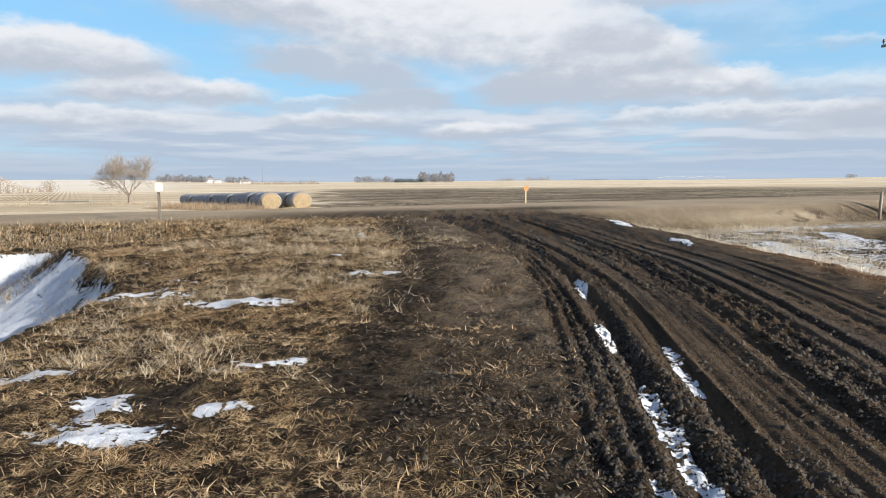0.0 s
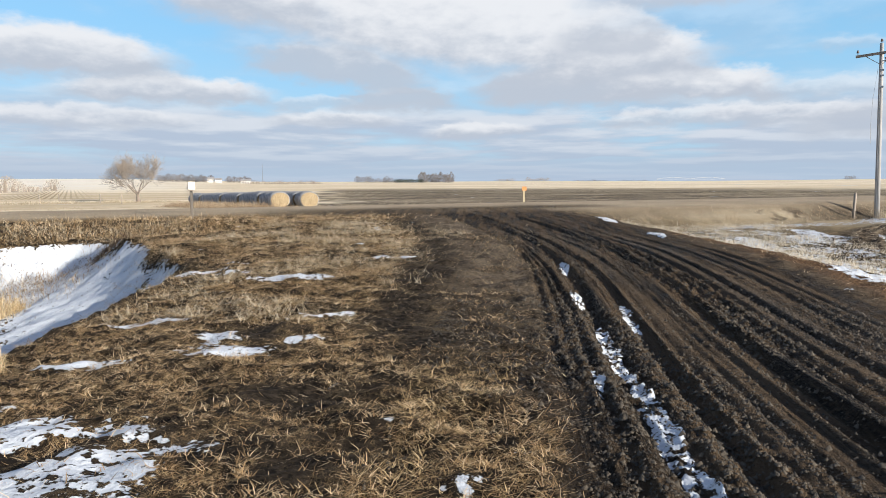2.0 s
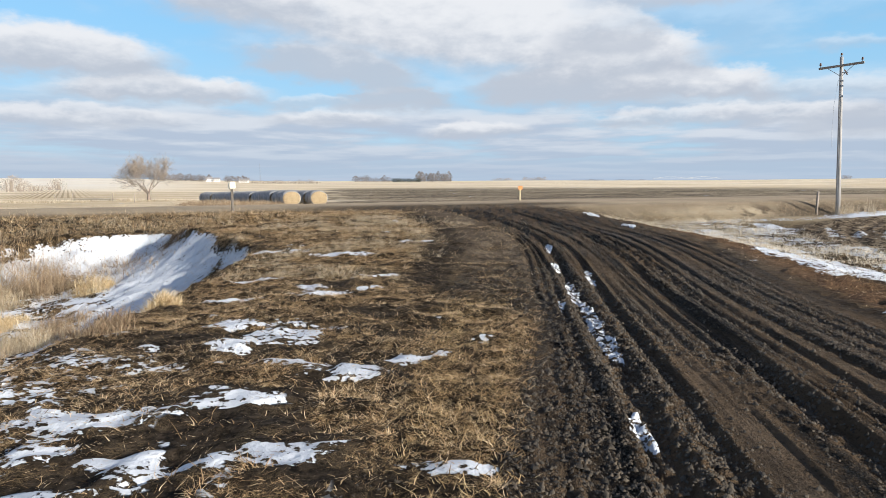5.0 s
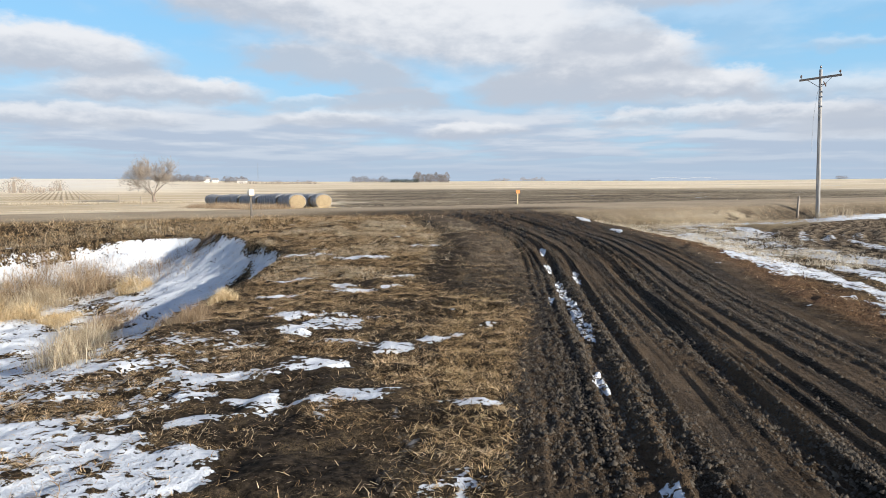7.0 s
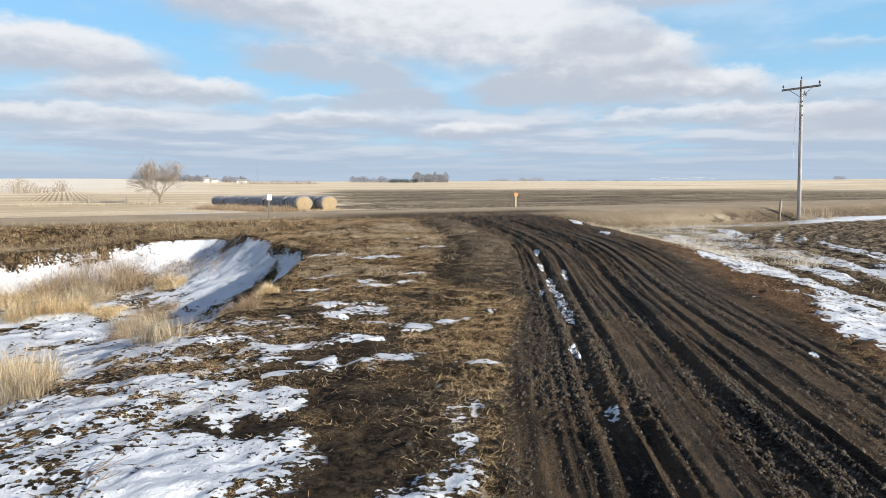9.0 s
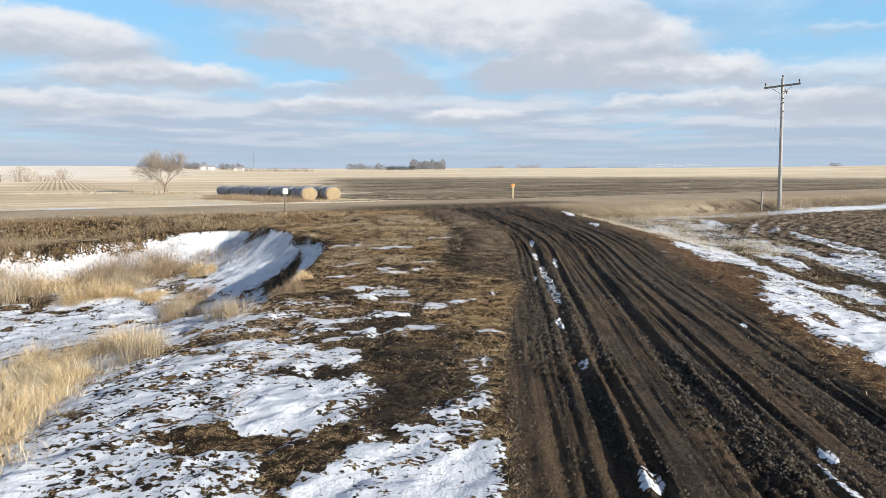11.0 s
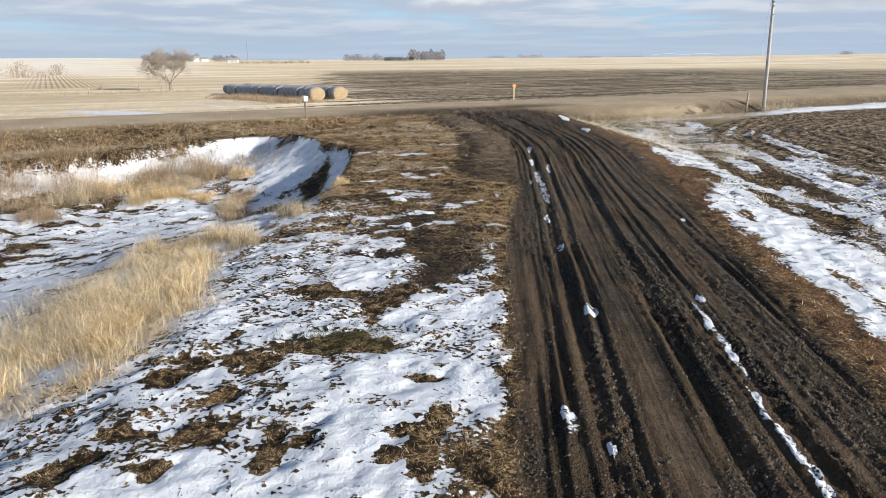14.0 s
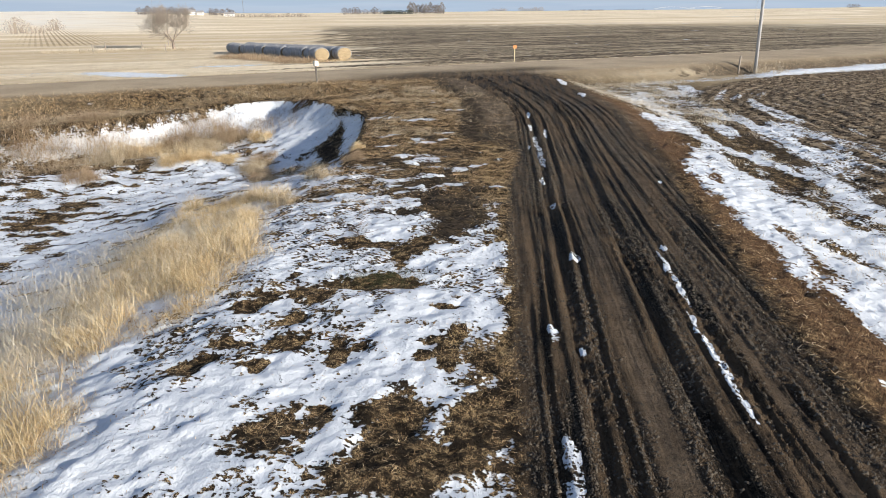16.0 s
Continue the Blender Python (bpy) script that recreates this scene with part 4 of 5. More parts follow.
M_FARWOOD = simple("far_bare_wood", (.115, .098, .090), (.19, .165, .15), .08, .95, .02)
M_CONIFER = simple("far_conifers", (.028, .036, .030), (.050, .060, .046), .2, .95, .02)
M_PALEBRUSH = simple("pale_brush", (.27, .225, .18), (.40, .34, .28), .1, .95, .02)
M_BRUSH = simple("far_brush", (.20, .165, .135), (.30, .255, .215), .1, .95, .02)
far_wood("far_grove", "far grove of leafless grey trees on the skyline", belt(-13.1, -10.2, 900, .36, 5.5, 9.5, 1) + belt(-7.7, -4.9, 900, .34, 10.5, 15.0, 2), 11, M_FARWOOD)
far_wood("far_conifers", "dark far row of conifers", belt(-9.9, -7.4, 880, .20, 4.4, 5.6, 3), 12, M_CONIFER, 1.6)
far_wood("far_shelterbelt", "far leafless shelterbelt round a farmyard", belt(-28.8, -24.9, 800, .34, 7.0, 9.8, 4) + belt(-23.6, -21.9, 790, .34, 6, 8, 5), 13, M_FARWOOD, 1.3)
far_wood("far_brush", "low far brush in a draw", belt(-22.4, -16.2, 640, .36, 2.4, 4.0, 6) + belt(-1.2, 0.2, 1400, .3, 4, 7, 7) + belt(1.4, 3.0, 1400, .3, 5, 8.5, 8), 14, M_BRUSH)
far_wood("far_hedge", "dark low hedge on the skyline", belt(5.4, 7.9, 1500, .26, 3.0, 4.4, 9) + belt(9.0, 11.2, 1600, .3, 2.4, 4, 10) + belt(25.3, 25.9, 1300, .3, 6, 7, 21), 15, M_FARWOOD, 1.4)
far_wood("field_bushes", "grey leafless bushes at the edge of the pasture", [(*out_at(a, d), h, w) for a, d, h, w in ((-39.6, 205, 4.4, 6.5), (-38.9, 214, 2.4, 7.0), (-38.1, 216, 2.0, 6.0), (-36.6, 240, 3.6, 5.0), (-37.3, 236, 1.6, 7.0), (-41.2, 215, 3.0, 7.0), (-43.0, 225, 3.8, 8.0), (-45.0, 230, 3.2, 8.0))], 16, M_PALEBRUSH, 1.5)


def gabled(name, az, d, sx, sy, wall_h, roof_h, label, turn=20):
    x, y = out_at(az, d)
    top = holder(name, pose(x, y, level(x, y) - .3, 0, 0, turn), label, "house")
    part("wall", box(sx, sy, wall_h, (0, 0, wall_h / 2), .03), M_WHITE, top)
    bm = bmesh.new()
    o = .5
    v = [bm.verts.new(p) for p in ((-sx / 2 - o, -sy / 2 - o, wall_h - .25), (sx / 2 + o, -sy / 2 - o, wall_h - .25), (sx / 2 + o, 0, wall_h + roof_h), (-sx / 2 - o, 0, wall_h + roof_h),
                                   (-sx / 2 - o, sy / 2 + o, wall_h - .25), (sx / 2 + o, sy / 2 + o, wall_h - .25))]
    for f in ((0, 1, 2, 3), (3, 2, 5, 4), (0, 3, 4), (1, 5, 2), (0, 4, 5, 1)):
        bm.faces.new([v[k] for k in f])
    bmesh.ops.recalc_face_normals(bm, faces=bm.faces)
    part("roof", bm, M_ROOF, top)
    for k in range(3):
        part("window", box(1.1, .12, 1.3, (-sx / 3 + k * sx / 3, -sy / 2 - .03, wall_h * .55), .02), M_ROOF, top)
    return top


gabled("farmhouse", -25.0, 805, 7, 6, 3.8, 2.2, "white two-storey farmhouse far off among trees")
gabled("farm_shed", -24.4, 800, 6, 5, 3.4, 1.8, "small white farm shed beside the house", 8)
gabled("machine_shed", -22.3, 720, 9, 7, 2.8, 1.8, "long low white machine shed", 14)


def pivot_sprinkler():
    x0, y0 = out_at(11.9, 1000)
    top = holder("pivot_sprinkler", pose(x0, y0, level(x0, y0)), "long galvanised irrigation pivot across a far field", "irrigation")
    for k in range(2):
        bx = k * 46.0
        part("span", ring_tube([(bx + 46 * t, 0, 3.8 + 2.0 * math.sin(math.pi * t)) for t in np.linspace(0, 1, 9)], [.12] * 9, 5), M_PALE, top)
        part("truss", ring_tube([(bx, 0, 3.4), (bx + 23, 0, 2.9), (bx + 46, 0, 3.4)], [.06] * 3, 4), M_PALE, top)
        for s in (-1, 1):
            part("leg", ring_tube([(bx + 46, 0, 3.8), (bx + 46 + 1.8 * s, s, -1.2)], [.14, .14], 5), M_IRON, top)
    part("leg", ring_tube([(0, 0, 4.2), (0, 0, -1.2)], [.25, .3], 5), M_IRON, top, "centre post")
    return top


pivot_sprinkler()


def mast(az, d, high):
    x, y = out_at(az, d)
    top = holder("radio_mast", pose(x, y, level(x, y) - 1), "thin far lattice radio mast", "mast")
    for k in range(3):
        a = 2.1 * k
        part("leg", ring_tube([(.5 * math.cos(a), .5 * math.sin(a), 0), (.25 * math.cos(a), .25 * math.sin(a), high)], [.16, .12], 4), M_IRON, top)
    part("antenna", ring_tube([(0, 0, high - 1), (0, 0, high + 4)], [.1, .06], 4), M_IRON, top)


mast(-20.9, 1500, 38)



# ---- grass and clods ----
def grass_material(name, dark, mid, pale):
    m, nt, sh, pos = material(name)
    lot = node(nt, "ShaderNodeNewGeometry").outputs["Random Per Island"]
    n = grain(nt, pos, .9, 4)
    col = blend(nt, span(nt, lot, 0, .55, 0, 1, False), dark, mid)
    col = blend(nt, span(nt, calc(nt, "ADD", lot, calc(nt, "MULTIPLY", calc(nt, "SUBTRACT", n, .5), .9)), .5, 1.0), col, pale)
    plug(nt, sh.inputs["Base Color"], col)
    sh.inputs["Roughness"].default_value = .75
    sh.inputs["Specular IOR Level"].default_value = .25
    thin = node(nt, "ShaderNodeBsdfTranslucent")
    plug(nt, thin.inputs["Color"], col)
    both = node(nt, "ShaderNodeMixShader")
    both.inputs[0].default_value = .40
    nt.links.new(sh.outputs[0], both.inputs[1])
    nt.links.new(thin.outputs[0], both.inputs[2])
    nt.links.new(both.outputs[0], nt.nodes["Material Output"].inputs[0])
    return m


M_MAT = grass_material("matted_grass", (.055, .033, .016), (.50, .328, .165), (.94, .74, .48))
M_YELLOW = grass_material("yellow_grass", (.10, .064, .028), (.49, .340, .170), (.84, .64, .36))
M_TALL = grass_material("tall_dry_grass", (.30, .21, .11), (.70, .53, .30), (.93, .80, .56))
M_FROST = grass_material("pale_dry_grass", (.26, .20, .13), (.54, .44, .30), (.74, .65, .50))
M_BLEACHED = grass_material("bleached_grass", (.42, .34, .23), (.70, .60, .45), (.88, .81, .68))
M_WEED = grass_material("brown_weeds", (.16, .110, .070), (.39, .28, .18), (.62, .50, .35))
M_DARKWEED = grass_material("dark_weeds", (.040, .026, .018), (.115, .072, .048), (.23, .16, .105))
M_CLOD = simple("soil_clods", (.021, .017, .012), (.115, .091, .064), 9, .85, .006)


def blades(name, x, y, z, long, lean, head, wide, mat, label, droop=.5, twist=0.0, steps=((0, 1.0), (.5, .8), (1.0, .12))):
    """Many blades of grass in one mesh: arrays of root places, lengths, leans from upright and headings."""
    n = len(x)
    hx, hy = np.cos(head), np.sin(head)
    sx, sy = -hy, hx
    rows = []
    for k, (t, w) in enumerate(steps):
        a = lean * (1 + droop * (t - .5))
        d = long * t
        side = twist * long * t * t
        px, py, pz = x + hx * np.sin(a) * d + sx * side, y + hy * np.sin(a) * d + sy * side, z + np.cos(a) * d
        for s in (-1, 1):
            rows.append(np.stack([px + s * sx * wide * w * .5, py + s * sy * wide * w * .5, pz], 1))
    verts = np.stack(rows, 1).reshape(-1, 3)
    i = np.arange(n)[:, None] * (2 * len(steps))
    faces = np.concatenate([i + np.array([[0, 1, 3, 2]]) + 2 * k for k in range(len(steps) - 1)], 0)
    ob = sheet(name, verts, faces, mat)
    return tagged(ob, label, "grass", kind="stuff")


def scatter(rng, n, x0, x1, y0, y1, keep):
    """Random places in a field, thinned by keep(x, y, cover) from 0 to 1; also their height and cover."""
    x, y = rng.uniform(x0, x1, n), rng.uniform(y0, y1, n)
    z, cover = land(x, y)
    ok = rng.random(n) < keep(x, y, cover)
    return x[ok], y[ok], z[ok], {k: c[ok] for k, c in cover.items()}


def matted(rng, name, n, x0, x1, y0, y1, keep, long, wide, mat, label, lean=(1.05, 1.58), steps=((0, 1.0), (.5, .8), (1.0, .12)), curl=.22):
    x, y, z, c = scatter(rng, n, x0, x1, y0, y1, keep)
    k = len(x)
    size = rng.uniform(*long, k) * (.6 + .8 * fbm(x * 1.3, y * 1.3, 210))
    head = 2 * math.pi * (fbm(x * .6, y * .6, 215, 2) + 1.6 * wave(x * 6, y * 6, 216)) * 2 + rng.normal(0, .75, k)
    return blades(name, x, y, z - .01, size, rng.uniform(*lean, k), head, wide * rng.uniform(.6, 1.3, k), mat, label, rng.uniform(-.15, .35, k), rng.normal(0, curl, k), steps)


def clumps(rng, name, centres, per, spread, long, lean, wide, mat, label, wind=(2.6, .7), curl=0.0, steps=((0, 1.0), (.5, .8), (1.0, .12))):
    """Upright tussocks: arrays of centres, blades each, and their reach."""
    cx, cy = centres
    x = np.repeat(cx, per) + rng.normal(0, spread, len(cx) * per)
    y = np.repeat(cy, per) + rng.normal(0, spread, len(cx) * per)
    z = land(x, y)[0]
    k = len(x)
    size = np.repeat(rng.uniform(*long, len(cx)), per) * rng.uniform(.55, 1.1, k)
    out = np.arctan2(y - np.repeat(cy, per), x - np.repeat(cx, per))
    own = np.repeat(wind[0] + rng.normal(0, wind[1] * 2.2, len(cx)), per) + rng.normal(0, .45, k)
    bow = np.repeat(rng.uniform(.45, 1.75, len(cx)), per)
    lot = rng.random(k)
    head = np.where(lot < .50, own, np.where(lot < .8, out + rng.normal(0, .6, k), rng.uniform(0, 6.28, k)))
    return blades(name, x, y, z - .02, size, np.clip(np.abs(rng.normal(*lean, k)) * bow, 0, 1.5), head, wide * rng.uniform(.6, 1.2, k), mat, label, rng.uniform(.2, 1.9, k), rng.normal(0, curl, k) if curl else 0.0, steps)


grng = np.random.default_rng(5)


def verge_keep(x, y, c):
    lump = ramp(fbm(x * 2.1, y * 2.1, 201, 3), .31, .49) * (.22 + .78 * ramp(fbm(x * 7.5, y * 7.5, 202, 3), .42, .56))
    return np.clip(c["straw"] * (.09 + .91 * lump) * (1 - .86 * ramp(c["snow"], .3, .6)) + .06 * c["bare"] * lump, 0, 1)


LYING = ((0, 1.0), (1.0, .35))
CURLED = ((0, .9), (.45, 1.0), (1.0, .3))
matted(grng, "verge_grass", 400000, -6.5, 1.0, -7, 5.0, verge_keep, (.025, .085), .0062, M_MAT, "matted dry tan grass flattened on dark soil", (1.05, 1.55), LYING)
matted(grng, "verge_grass", 240000, -6.5, 1.0, -7, 5.0, verge_keep, (.035, .11), .0054, M_MAT, "curled dry tan grass on dark soil", (.95, 1.55), CURLED, .55)
matted(grng, "verge_grass", 14000, -6.5, 1.0, -7, 5.0, verge_keep, (.12, .26), .0032, M_MAT, "loose dry tan stalks on dark soil", (1.0, 1.5))
matted(grng, "verge_grass", 210000, -8.0, 1.0, 5.0, 10.5, verge_keep, (.05, .20), .0052, M_MAT, "matted dry tan grass flattened on dark soil", (1.0, 1.6), LYING)
matted(grng, "verge_grass", 60000, -10.5, 1.0, 9.5, 20, verge_keep, (.10, .34), .011, M_MAT, "matted dry tan grass flattened on dark soil")
matted(grng, "verge_grass", 80000, -5.2, .6, -18, -7, lambda x, y, c: verge_keep(x, y, c) * .9, (.03, .09), .0065, M_MAT, "short dry grass showing through thin snow")
matted(grng, "verge_grass", 60000, 4.0, 9, -16, 16, lambda x, y, c: verge_keep(x, y, c) * .9, (.04, .14), .0085, M_MAT, "short brown grass beside the muddy drive")
matted(grng, "bank_grass", 90000, -26, -5.5, 4, 17.5, lambda x, y, c: verge_keep(x, y, c) * (road_uv(x, y)[1] > 17.0 - 1.7 * ramp(-x, 13.5, 19)), (.10, .30), .012, M_MAT, "brown dead grass on the road bank", (.7, 1.5))
matted(grng, "drive_grass", 110000, -1.0, .75, -14, 12, lambda x, y, c: (.25 + .75 * ramp(fbm(x * 1.4, y * .55, 205, 3), .44, .58)) * (1 - ramp(c["snow"], .4, .6)) * (1 - .93 * ramp(y - .5 * x, .6, 1.6)) * (1 - ramp(x, .12, .45)) * ramp(x, -.75, -.25), (.035, .12), .0050, M_YELLOW, "yellow dry grass along the edge of the drive", (.9, 1.55), CURLED, .5)


FINE = ((0, .9), (.45, 1.0), (1.0, .2))


def along_road(u, v):
    return u * ROAD_C - v * ROAD_S, u * ROAD_S + v * ROAD_C

matted(grng, "verge_grass", 90000, -7.0, -.8, 2.5, 15, lambda x, y, c: verge_keep(x, y, c) * ramp(fbm(x * .9, y * .9, 207, 3), .44, .58), (.07, .24), .0065, M_FROST, "bleached dry grass lying over dark soil", (.6, 1.45))


def band_of_tall_grass():
    # along the foot of the drive's bank, widening away from the road
    n = 860
    t = grng.random(n) ** .9
    y = -18.5 + 14.0 * t
    wide = .75 + 1.0 * (1 - t)
    x = -4.75 - .45 * (1 - t) - 1.1 * ramp(y, -8.5, -5) - grng.random(n) * wide * 2.5 + 1.3 * (wave(y * .9, y * 0, 303) - .5) + grng.normal(0, .12, n)
    tuft = fbm(x * 1.1, y * 1.1, 301, 2)
    ok = tuft > .385 + .24 * ramp(y, -9, -6)
    clumps(grng, "tall_grass", (x[ok], y[ok]), 96, .15, (.16, .60), (.86, .50), .0047, M_TALL, "tall golden dry grass leaning along the ditch", (2.6, 3.0), .62, FINE)
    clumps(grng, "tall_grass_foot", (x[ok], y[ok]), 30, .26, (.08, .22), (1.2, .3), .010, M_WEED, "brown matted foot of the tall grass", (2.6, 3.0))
    n = 640
    t = grng.random(n)
    y = -18.5 + 12.5 * t
    x = -5.9 - .9 * (1 - t) - np.abs(grng.normal(0, 1.7, n))
    clumps(grng, "tall_grass", (x, y), 70, .28, (.16, .50), (.85, .45), .0052, M_BLEACHED, "pale matted grass among the snow of the ditch", (2.6, 2.6), .5, FINE)
    # single tussocks with dark feet
    for hx, hy, wide, tall, mat, what in ((-5.3, -5.9, .34, .62, M_FROST, "pale dry tussock standing in snow"), (-4.95, -3.3, .42, .50, M_FROST, "pale dry tussock standing in snow"),
                                          (-5.9, -5.0, .30, .70, M_TALL, "golden dry tussock standing in snow"), (-6.5, -4.7, .40, .72, M_TALL, "golden dry tussock standing in snow"),
                                          (-7.2, -4.6, .32, .45, M_TALL, "golden dry tussock standing in snow"), (-8.6, -4.0, .30, .5, M_TALL, "golden dry tussock standing in snow"),
                                          (-7.3, .8, .50, .62, M_FROST, "thin grey weeds in the ditch"), (-6.7, 1.6, .35, .55, M_FROST, "thin grey weeds in the ditch")):
        k = 9
        clumps(grng, "grass_tussock", (hx + grng.normal(0, wide * .45, k), hy + grng.normal(0, wide * .45, k)), 75, wide * .30, (tall * .55, tall * 1.05), (.52, .32), .0052, mat, what, (2.6, 1.6), .18, FINE)
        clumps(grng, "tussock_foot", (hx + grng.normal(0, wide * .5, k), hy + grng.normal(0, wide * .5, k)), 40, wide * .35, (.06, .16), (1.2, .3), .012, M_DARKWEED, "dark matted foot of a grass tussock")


band_of_tall_grass()


def ditch_weeds():
    # tangled weeds below the drift
    n = 620
    u, v = grng.uniform(-26, -2.0, n), 12.2 + 3.4 * grng.random(n) + grng.normal(0, .4, n)
    x, y = along_road(u, v)
    thick = fbm(x * .55, y * .55, 305, 3)
    ok = (x < -9.6) & (x > -28) & ((thick > .47) | (x < -15)) & ((v > 12.9) | (x < -13.5))
    clumps(grng, "ditch_weeds", (x[ok], y[ok]), 50, .34, (.22, .62), (.88, .42), .0075, M_WEED, "tangled brown weeds in the snowy ditch", (2.6, 2.0), .30, FINE)
    clumps(grng, "ditch_weeds", (x[ok], y[ok]), 24, .40, (.22, .66), (.95, .42), .0070, M_FROST, "bleached stalks among the ditch weeds", (2.6, 2.5), .36, FINE)
    ok = ok & (grng.random(n) < .5)
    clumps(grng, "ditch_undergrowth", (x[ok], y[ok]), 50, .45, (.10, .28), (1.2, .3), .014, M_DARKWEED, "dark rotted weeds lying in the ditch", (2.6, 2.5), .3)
    # weeds on the brow between drift and road
    n = 520
    u, v = grng.uniform(-27, -1.0, n), grng.normal(17.6, .40, n)
    x, y = along_road(u, v)
    v = v - 1.7 * ramp(-x, 13.5, 19)
    x, y = along_road(u, v)
    ok = x < -6.0
    clumps(grng, "brow_weeds", (x[ok], y[ok]), 46, .30, (.10, .30), (1.0, .35), .008, M_FROST, "low tan weeds along the brow of the road bank", (2.6, 2.5), .3)
    # the larger heaps of dead brush: x, y, reach, height
    for hx, hy, wide, tall, mat, what in ((-14.0, 9.6, 1.25, 1.35, M_WEED, "rounded heap of dead brown brush"), (-12.7, 8.9, .9, 1.0, M_WEED, "rounded heap of dead brown brush"),
                                          (-13.6, 5.4, .9, .95, M_TALL, "thick clump of tan grass in the ditch"), (-12.9, 5.9, .7, .8, M_TALL, "thick clump of tan grass in the ditch"),
                                          (-16.2, 2.4, .9, .8, M_WEED, "rounded heap of dead brown brush"), (-17.6, 6.6, 1.4, 1.1, M_WEED, "rounded heap of dead brown brush"),
                                          (-19.8, 5.6, 1.4, 1.15, M_WEED, "rounded heap of dead brown brush"), (-16.6, 5.4, 1.2, 1.2, M_FROST, "pale criss-crossed dead stalks"),
                                          (-10.0, 5.6, .7, .45, M_WEED, "rounded heap of dead brown brush"), (-11.0, 8.6, .6, .5, M_TALL, "thick clump of tan grass in the ditch"),
                                          (-9.3, 3.6, .35, .25, M_DARKWEED, "dark rotted weed heap on snow"), (-11.6, 5.9, .6, .4, M_TALL, "thick clump of tan grass in the ditch"),
                                          (-14.8, 8.3, 1.1, .85, M_WEED, "rounded heap of dead brown brush"), (-13.2, 7.4, .9, .7, M_FROST, "pale criss-crossed dead stalks"), (-15.6, 6.6, 1.0, .8, M_TALL, "thick clump of tan grass in the ditch"),
                                          (-9.8, 4.2, .75, .8, M_FROST, "thin pale weeds on the ditch floor"), (-9.0, 2.6, .8, .5, M_WEED, "thin dark weeds on the ditch floor"),
                                          (-9.7, 10.8, .55, .24, M_DARKWEED, "dark rotted weed heap on snow"), (-4.5, -1.2, .42, .32, M_WEED, "tan grass hanging over the brink of the ditch"), (-4.8, .8, .32, .28, M_TALL, "tan grass hanging over the brink of the ditch")):
        k = 24
        rr, aa = wide * np.sqrt(grng.random(k)) * .8, grng.uniform(0, 6.28, k)
        clumps(grng, "dead_brush", (hx + rr * np.cos(aa), hy + rr * np.sin(aa)), 85, wide * .16, (tall * .35, tall * 1.0), (.70, .42), .0065, mat, what, (2.6, 2.4), .32, FINE)
    n = 90
    x, y = grng.uniform(-24, -7.5, n), grng.uniform(-9, 6, n)
    clumps(grng, "ditch_stalks", (x, y), 34, .34, (.10, .30), (.95, .35), .009, M_WEED, "thin brown stalks poking through snow", (2.6, 2.5), .3)
    n = 130
    x, y = grng.uniform(-22, -7.5, n), grng.uniform(-10, 4, n)
    clumps(grng, "ditch_litter", (x, y), 40, .30, (.05, .16), (1.35, .2), .016, M_DARKWEED, "dark reddish weed litter on the snow", (2.6, 3.0))


ditch_weeds()


def right_verge():
    n = 640
    x = grng.uniform(4.4, 12.5, n)
    y = grng.uniform(7.5, 25, n)
    ok = (road_uv(x, y)[1] < 16.9) & (x > drive_right(y) + 1.0 + grng.exponential(.5, n)) & ((x < 10.2) | (road_uv(x, y)[1] > 14.4)) & (fbm(x * .7, y * .7, 311, 3) > .40)
    clumps(grng, "pale_grass", (x[ok], y[ok]), 70, .36, (.10, .34), (.90, .4), .0095, M_BLEACHED, "pale frosted grass beside the ditch", (2.6, 2.0), .25)
    n = 80
    x = grng.uniform(6.0, 9.8, n)
    y = grng.uniform(-10, 12, n)
    clumps(grng, "pale_grass", (x, y), 60, .17, (.07, .18), (.9, .4), .007, M_BLEACHED, "small pale tufts in the snow", (2.6, 2.0), .25)
    # along the far edge of the field and round the pole
    n = 120
    u, v = grng.uniform(17, 46, n), grng.normal(17.6, .55, n)
    x, y = along_road(u, v)
    clumps(grng, "roadside_grass", (x, y), 60, .45, (.08, .24), (1.0, .4), .012, M_WEED, "dull brown grass on the road bank", (2.6, 2.0))
    x, y = 18.9 + grng.normal(0, .45, 14), 30.3 + grng.normal(0, .4, 14)
    clumps(grng, "pole_weeds", (x, y), 40, .16, (.35, .95), (.30, .2), .008, M_FROST, "tall thin dry weeds round the utility pole", (2.6, 2.0), .1, FINE)
    # chopped stalks on the tilled field
    matted(grng, "field_stubble", 46000, 9, 34, -14, 26, lambda x, y, c: c["near_field"] * (.15 + .85 * c["rows"]) * (1 - c["snow"]), (.05, .20), .014, M_FROST, "chopped pale stalks on the tilled field", (1.1, 1.6))


right_verge()


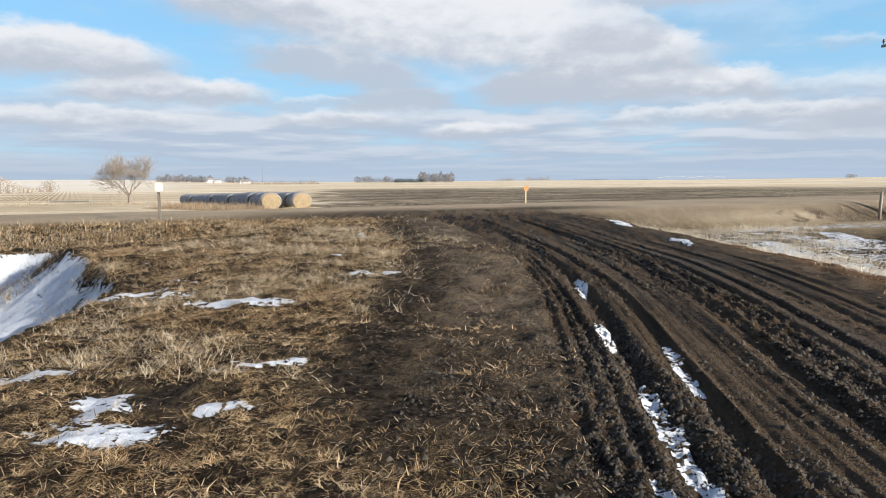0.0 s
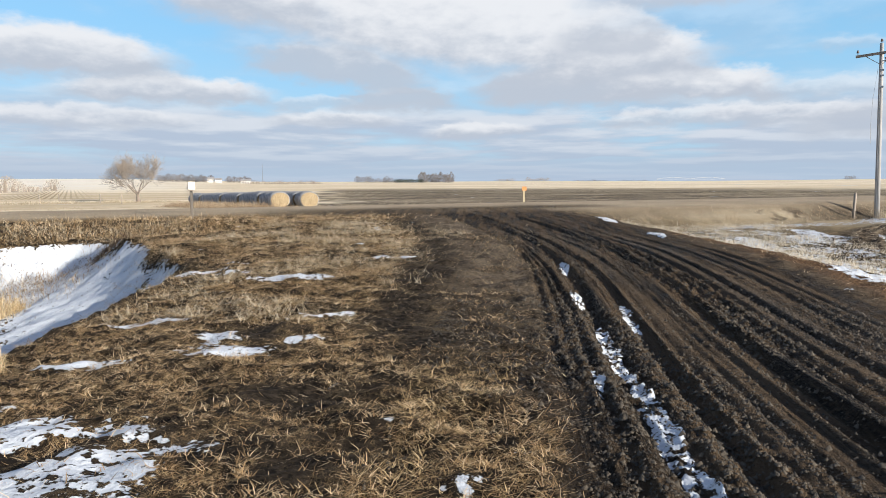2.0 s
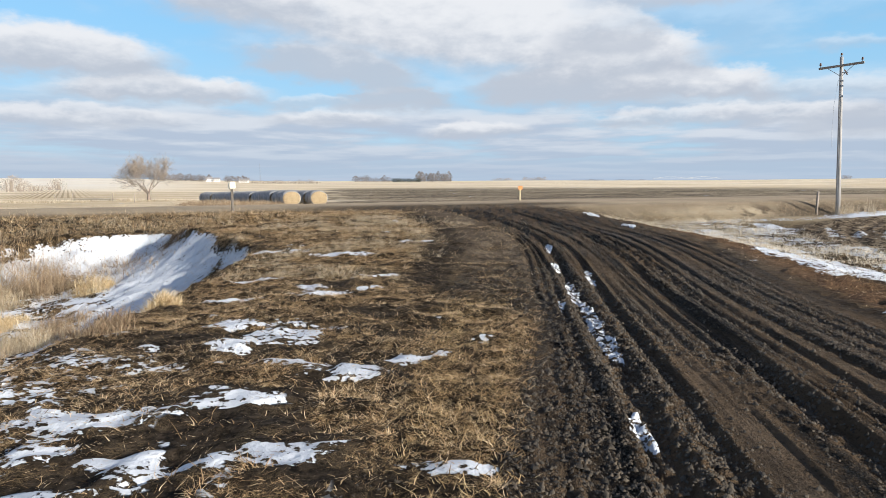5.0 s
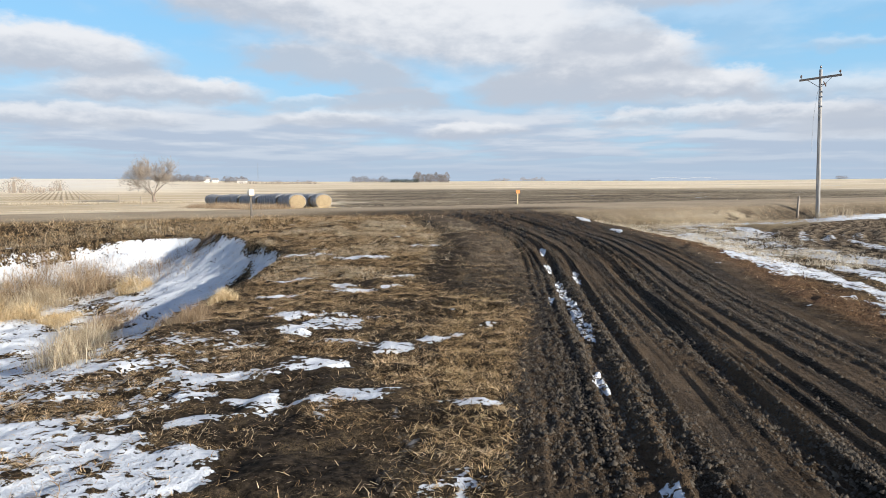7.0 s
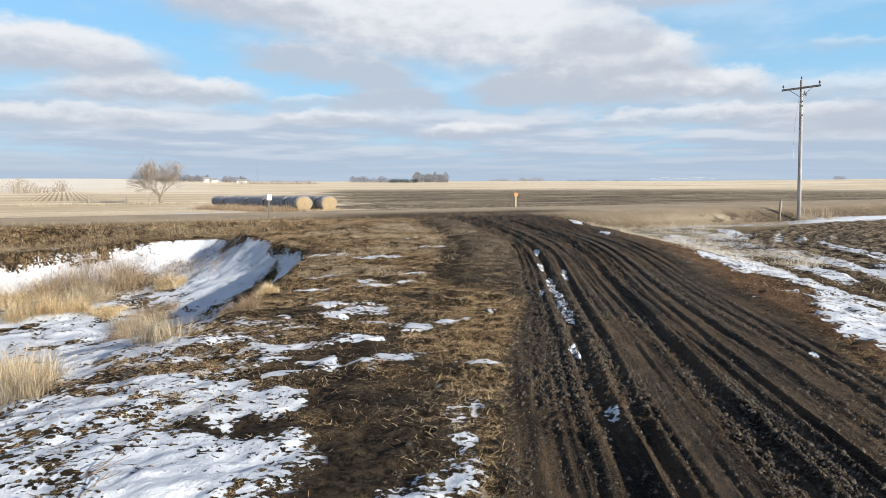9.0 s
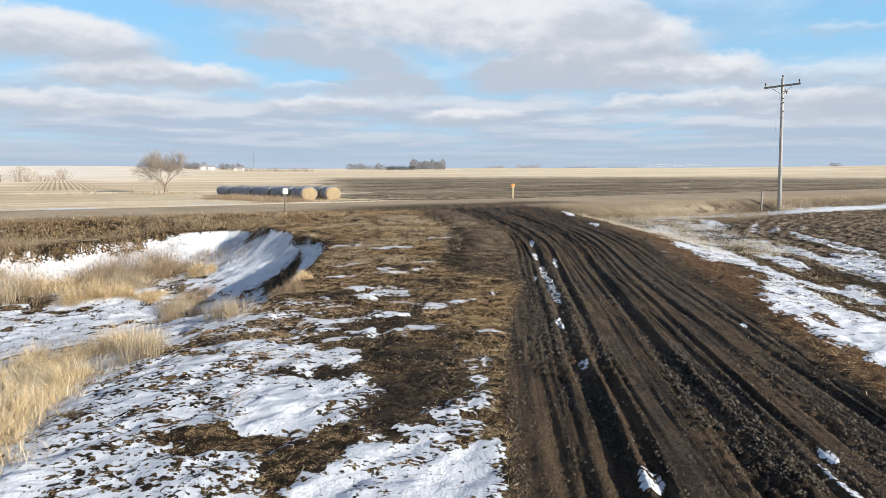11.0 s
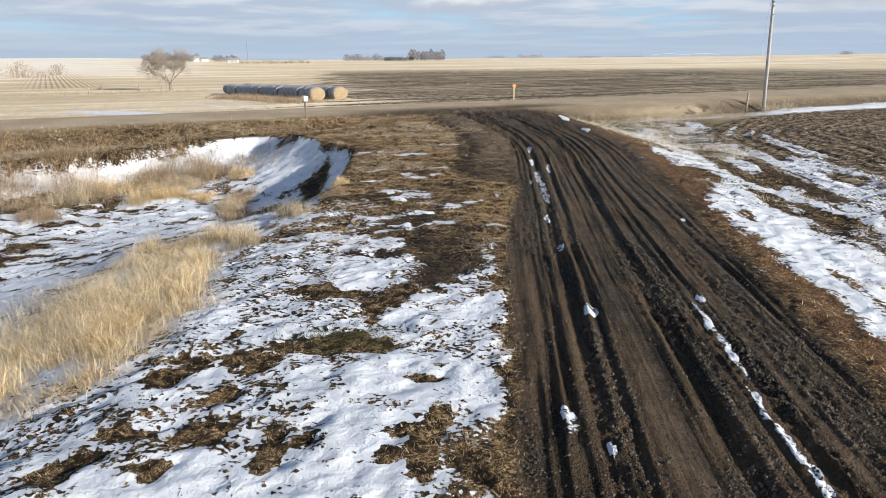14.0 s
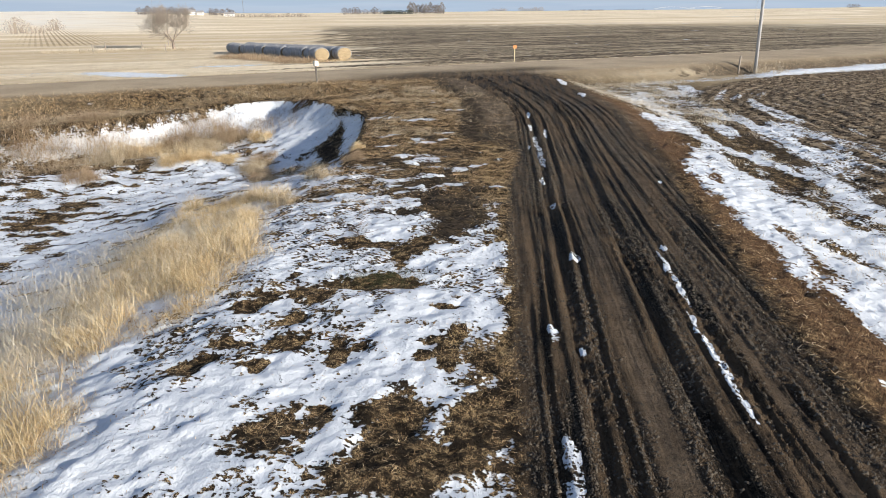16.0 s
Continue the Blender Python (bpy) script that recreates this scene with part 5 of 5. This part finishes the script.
def beyond_the_road():
    x, y = grng.uniform(-18.8, -14.2, 46), 45.6 + grng.normal(0, .30, 46)
    y = y + .62 * (x + 17.8)
    clumps(grng, "bale_foot_grass", (x, y), 50, .30, (.12, .34), (.7, .35), .014, M_TALL, "tan grass standing against the foot of the bales", (2.6, 2.0))
    n = 300
    t = grng.random(n)
    x = -17.6 - 13.5 * t + grng.normal(0, .9, n) - .6
    y = 42.8 + 14.5 * t + grng.normal(0, .9, n)
    clumps(grng, "tall_weeds", (x, y), 60, .42, (.25, .80), (.50, .30), .014, M_WEED, "grey dry weeds in front of the hay bales", (2.6, 1.5))
    n = 420
    u, v = grng.uniform(-30, 44, n), np.abs(grng.normal(0, 1.3, n)) + 28.3
    x, y = u * ROAD_C - v * ROAD_S, u * ROAD_S + v * ROAD_C
    clumps(grng, "roadside_grass", (x, y), 22, .7, (.08, .20), (.95, .3), .022, M_TALL, "pale dry grass along the gravel road")
    n = 260
    u, v = grng.uniform(-34, 6, n), np.abs(grng.normal(0, .5, n)) + 17.2
    x, y = u * ROAD_C - v * ROAD_S, u * ROAD_S + v * ROAD_C
    ok = (x < -3)
    clumps(grng, "roadside_grass", (x[ok], y[ok]), 46, .35, (.08, .22), (.9, .35), .014, M_MAT, "low brown grass at the road's edge")

    # rough pasture on the far side, thinning out with distance
    n = 900
    u, v = grng.uniform(-60, 8, n), 30.5 + 46 * grng.random(n) ** 1.6
    x, y = u * ROAD_C - v * ROAD_S, u * ROAD_S + v * ROAD_C
    clumps(grng, "pasture_grass", (x, y), 20, 1.0, (.06, .20), (1.05, .3), .022, M_TALL, "pale dry pasture grass beyond the road")
    n = 60
    az, d = grng.uniform(-42, -29, n), grng.normal(94, 3, n)
    x, y = d * np.sin(np.radians(az)), d * np.cos(np.radians(az))
    clumps(grng, "fence_weeds", (x, y), 40, .9, (.2, .6), (.6, .3), .035, M_FROST, "brown weeds along the old fence line")


beyond_the_road()


def soil_clods():
    n = 230000
    x, y = grng.uniform(-.6, 4.5, n), np.where(grng.random(n) < .9, grng.uniform(-17, 4, n), grng.uniform(4, 14, n))
    z, c = land(x, y)
    w = drive_w(x, y)
    crumb = .16 + .84 * ramp(fbm(w * 1.6, y * .25, 27, 2), .42, .60)
    ok = grng.random(n) < np.maximum(c["mud"] * crumb * (1 - .9 * c["dry"]), .35 * c["bare"]) * (1 - c["snow"])
    x, y, z = x[ok], y[ok], z[ok]
    k = len(x)
    r = np.clip(grng.lognormal(-4.62, .50, k), .005, .032)
    # a lump: uneven four-cornered foot and a blunt top
    a0 = grng.uniform(0, 6.28, k)[:, None] + np.arange(4)[None] * 1.571 + grng.normal(0, .25, (k, 4))
    rr = r[:, None] * grng.uniform(.7, 1.3, (k, 4))
    foot = np.stack([x[:, None] + rr * np.cos(a0), y[:, None] + rr * np.sin(a0), np.repeat((z - .3 * r)[:, None], 4, 1)], -1)
    head = np.stack([x + .3 * r * grng.normal(0, 1, k), y + .3 * r * grng.normal(0, 1, k), z + r * grng.uniform(.5, 1.1, k)], -1)[:, None]
    verts = np.concatenate([foot, head], 1).reshape(-1, 3)
    tri = np.array([(0, 1, 4), (1, 2, 4), (2, 3, 4), (3, 0, 4)])
    faces = (np.arange(k)[:, None, None] * 5 + tri[None]).reshape(-1, 3)
    ob = sheet("soil_clods", verts, faces, M_CLOD)
    return tagged(ob, "crumbled clods of wet black soil on the drive", "soil", kind="stuff")


soil_clods()


def green_patch():
    n = 1100
    x, y = grng.normal(-1.9, .40, n), grng.normal(-11.1, .22, n)
    z = land(x, y)[0]
    m = grass_material("green_turf", (.022, .028, .012), (.060, .070, .028), (.16, .15, .065))
    blades("green_grass", x, y, z, grng.uniform(.04, .11, n), grng.uniform(.5, 1.4, n), grng.uniform(0, 6.28, n), grng.uniform(.004, .008, n), m, "green turf showing through melted snow")


green_patch()


def dead_sprig(x, y, seed):
    rng = random.Random(seed)
    top = holder("dead_sprig", pose(x, y, level(x, y)), "dark leafless woody sprig lying on snow", "twig", "dead sprigs")
    for k in range(7):
        a, l = rng.uniform(0, 6.28), rng.uniform(.18, .42)
        p = [Vector((0, 0, -.03))]
        for j in range(3):
            p.append(p[-1] + Vector((math.cos(a), math.sin(a), rng.uniform(.05, .5))) * l / 3)
            a += rng.uniform(-.5, .5)
        part("stem", ring_tube(p, [.006, .005, .004, .002], 4), M_BARK, top)
    return top


for n, (x, y) in enumerate(((-2.75, -8.7), (-2.95, -8.3), (-6.9, 3.4))):
    dead_sprig(x, y, n)
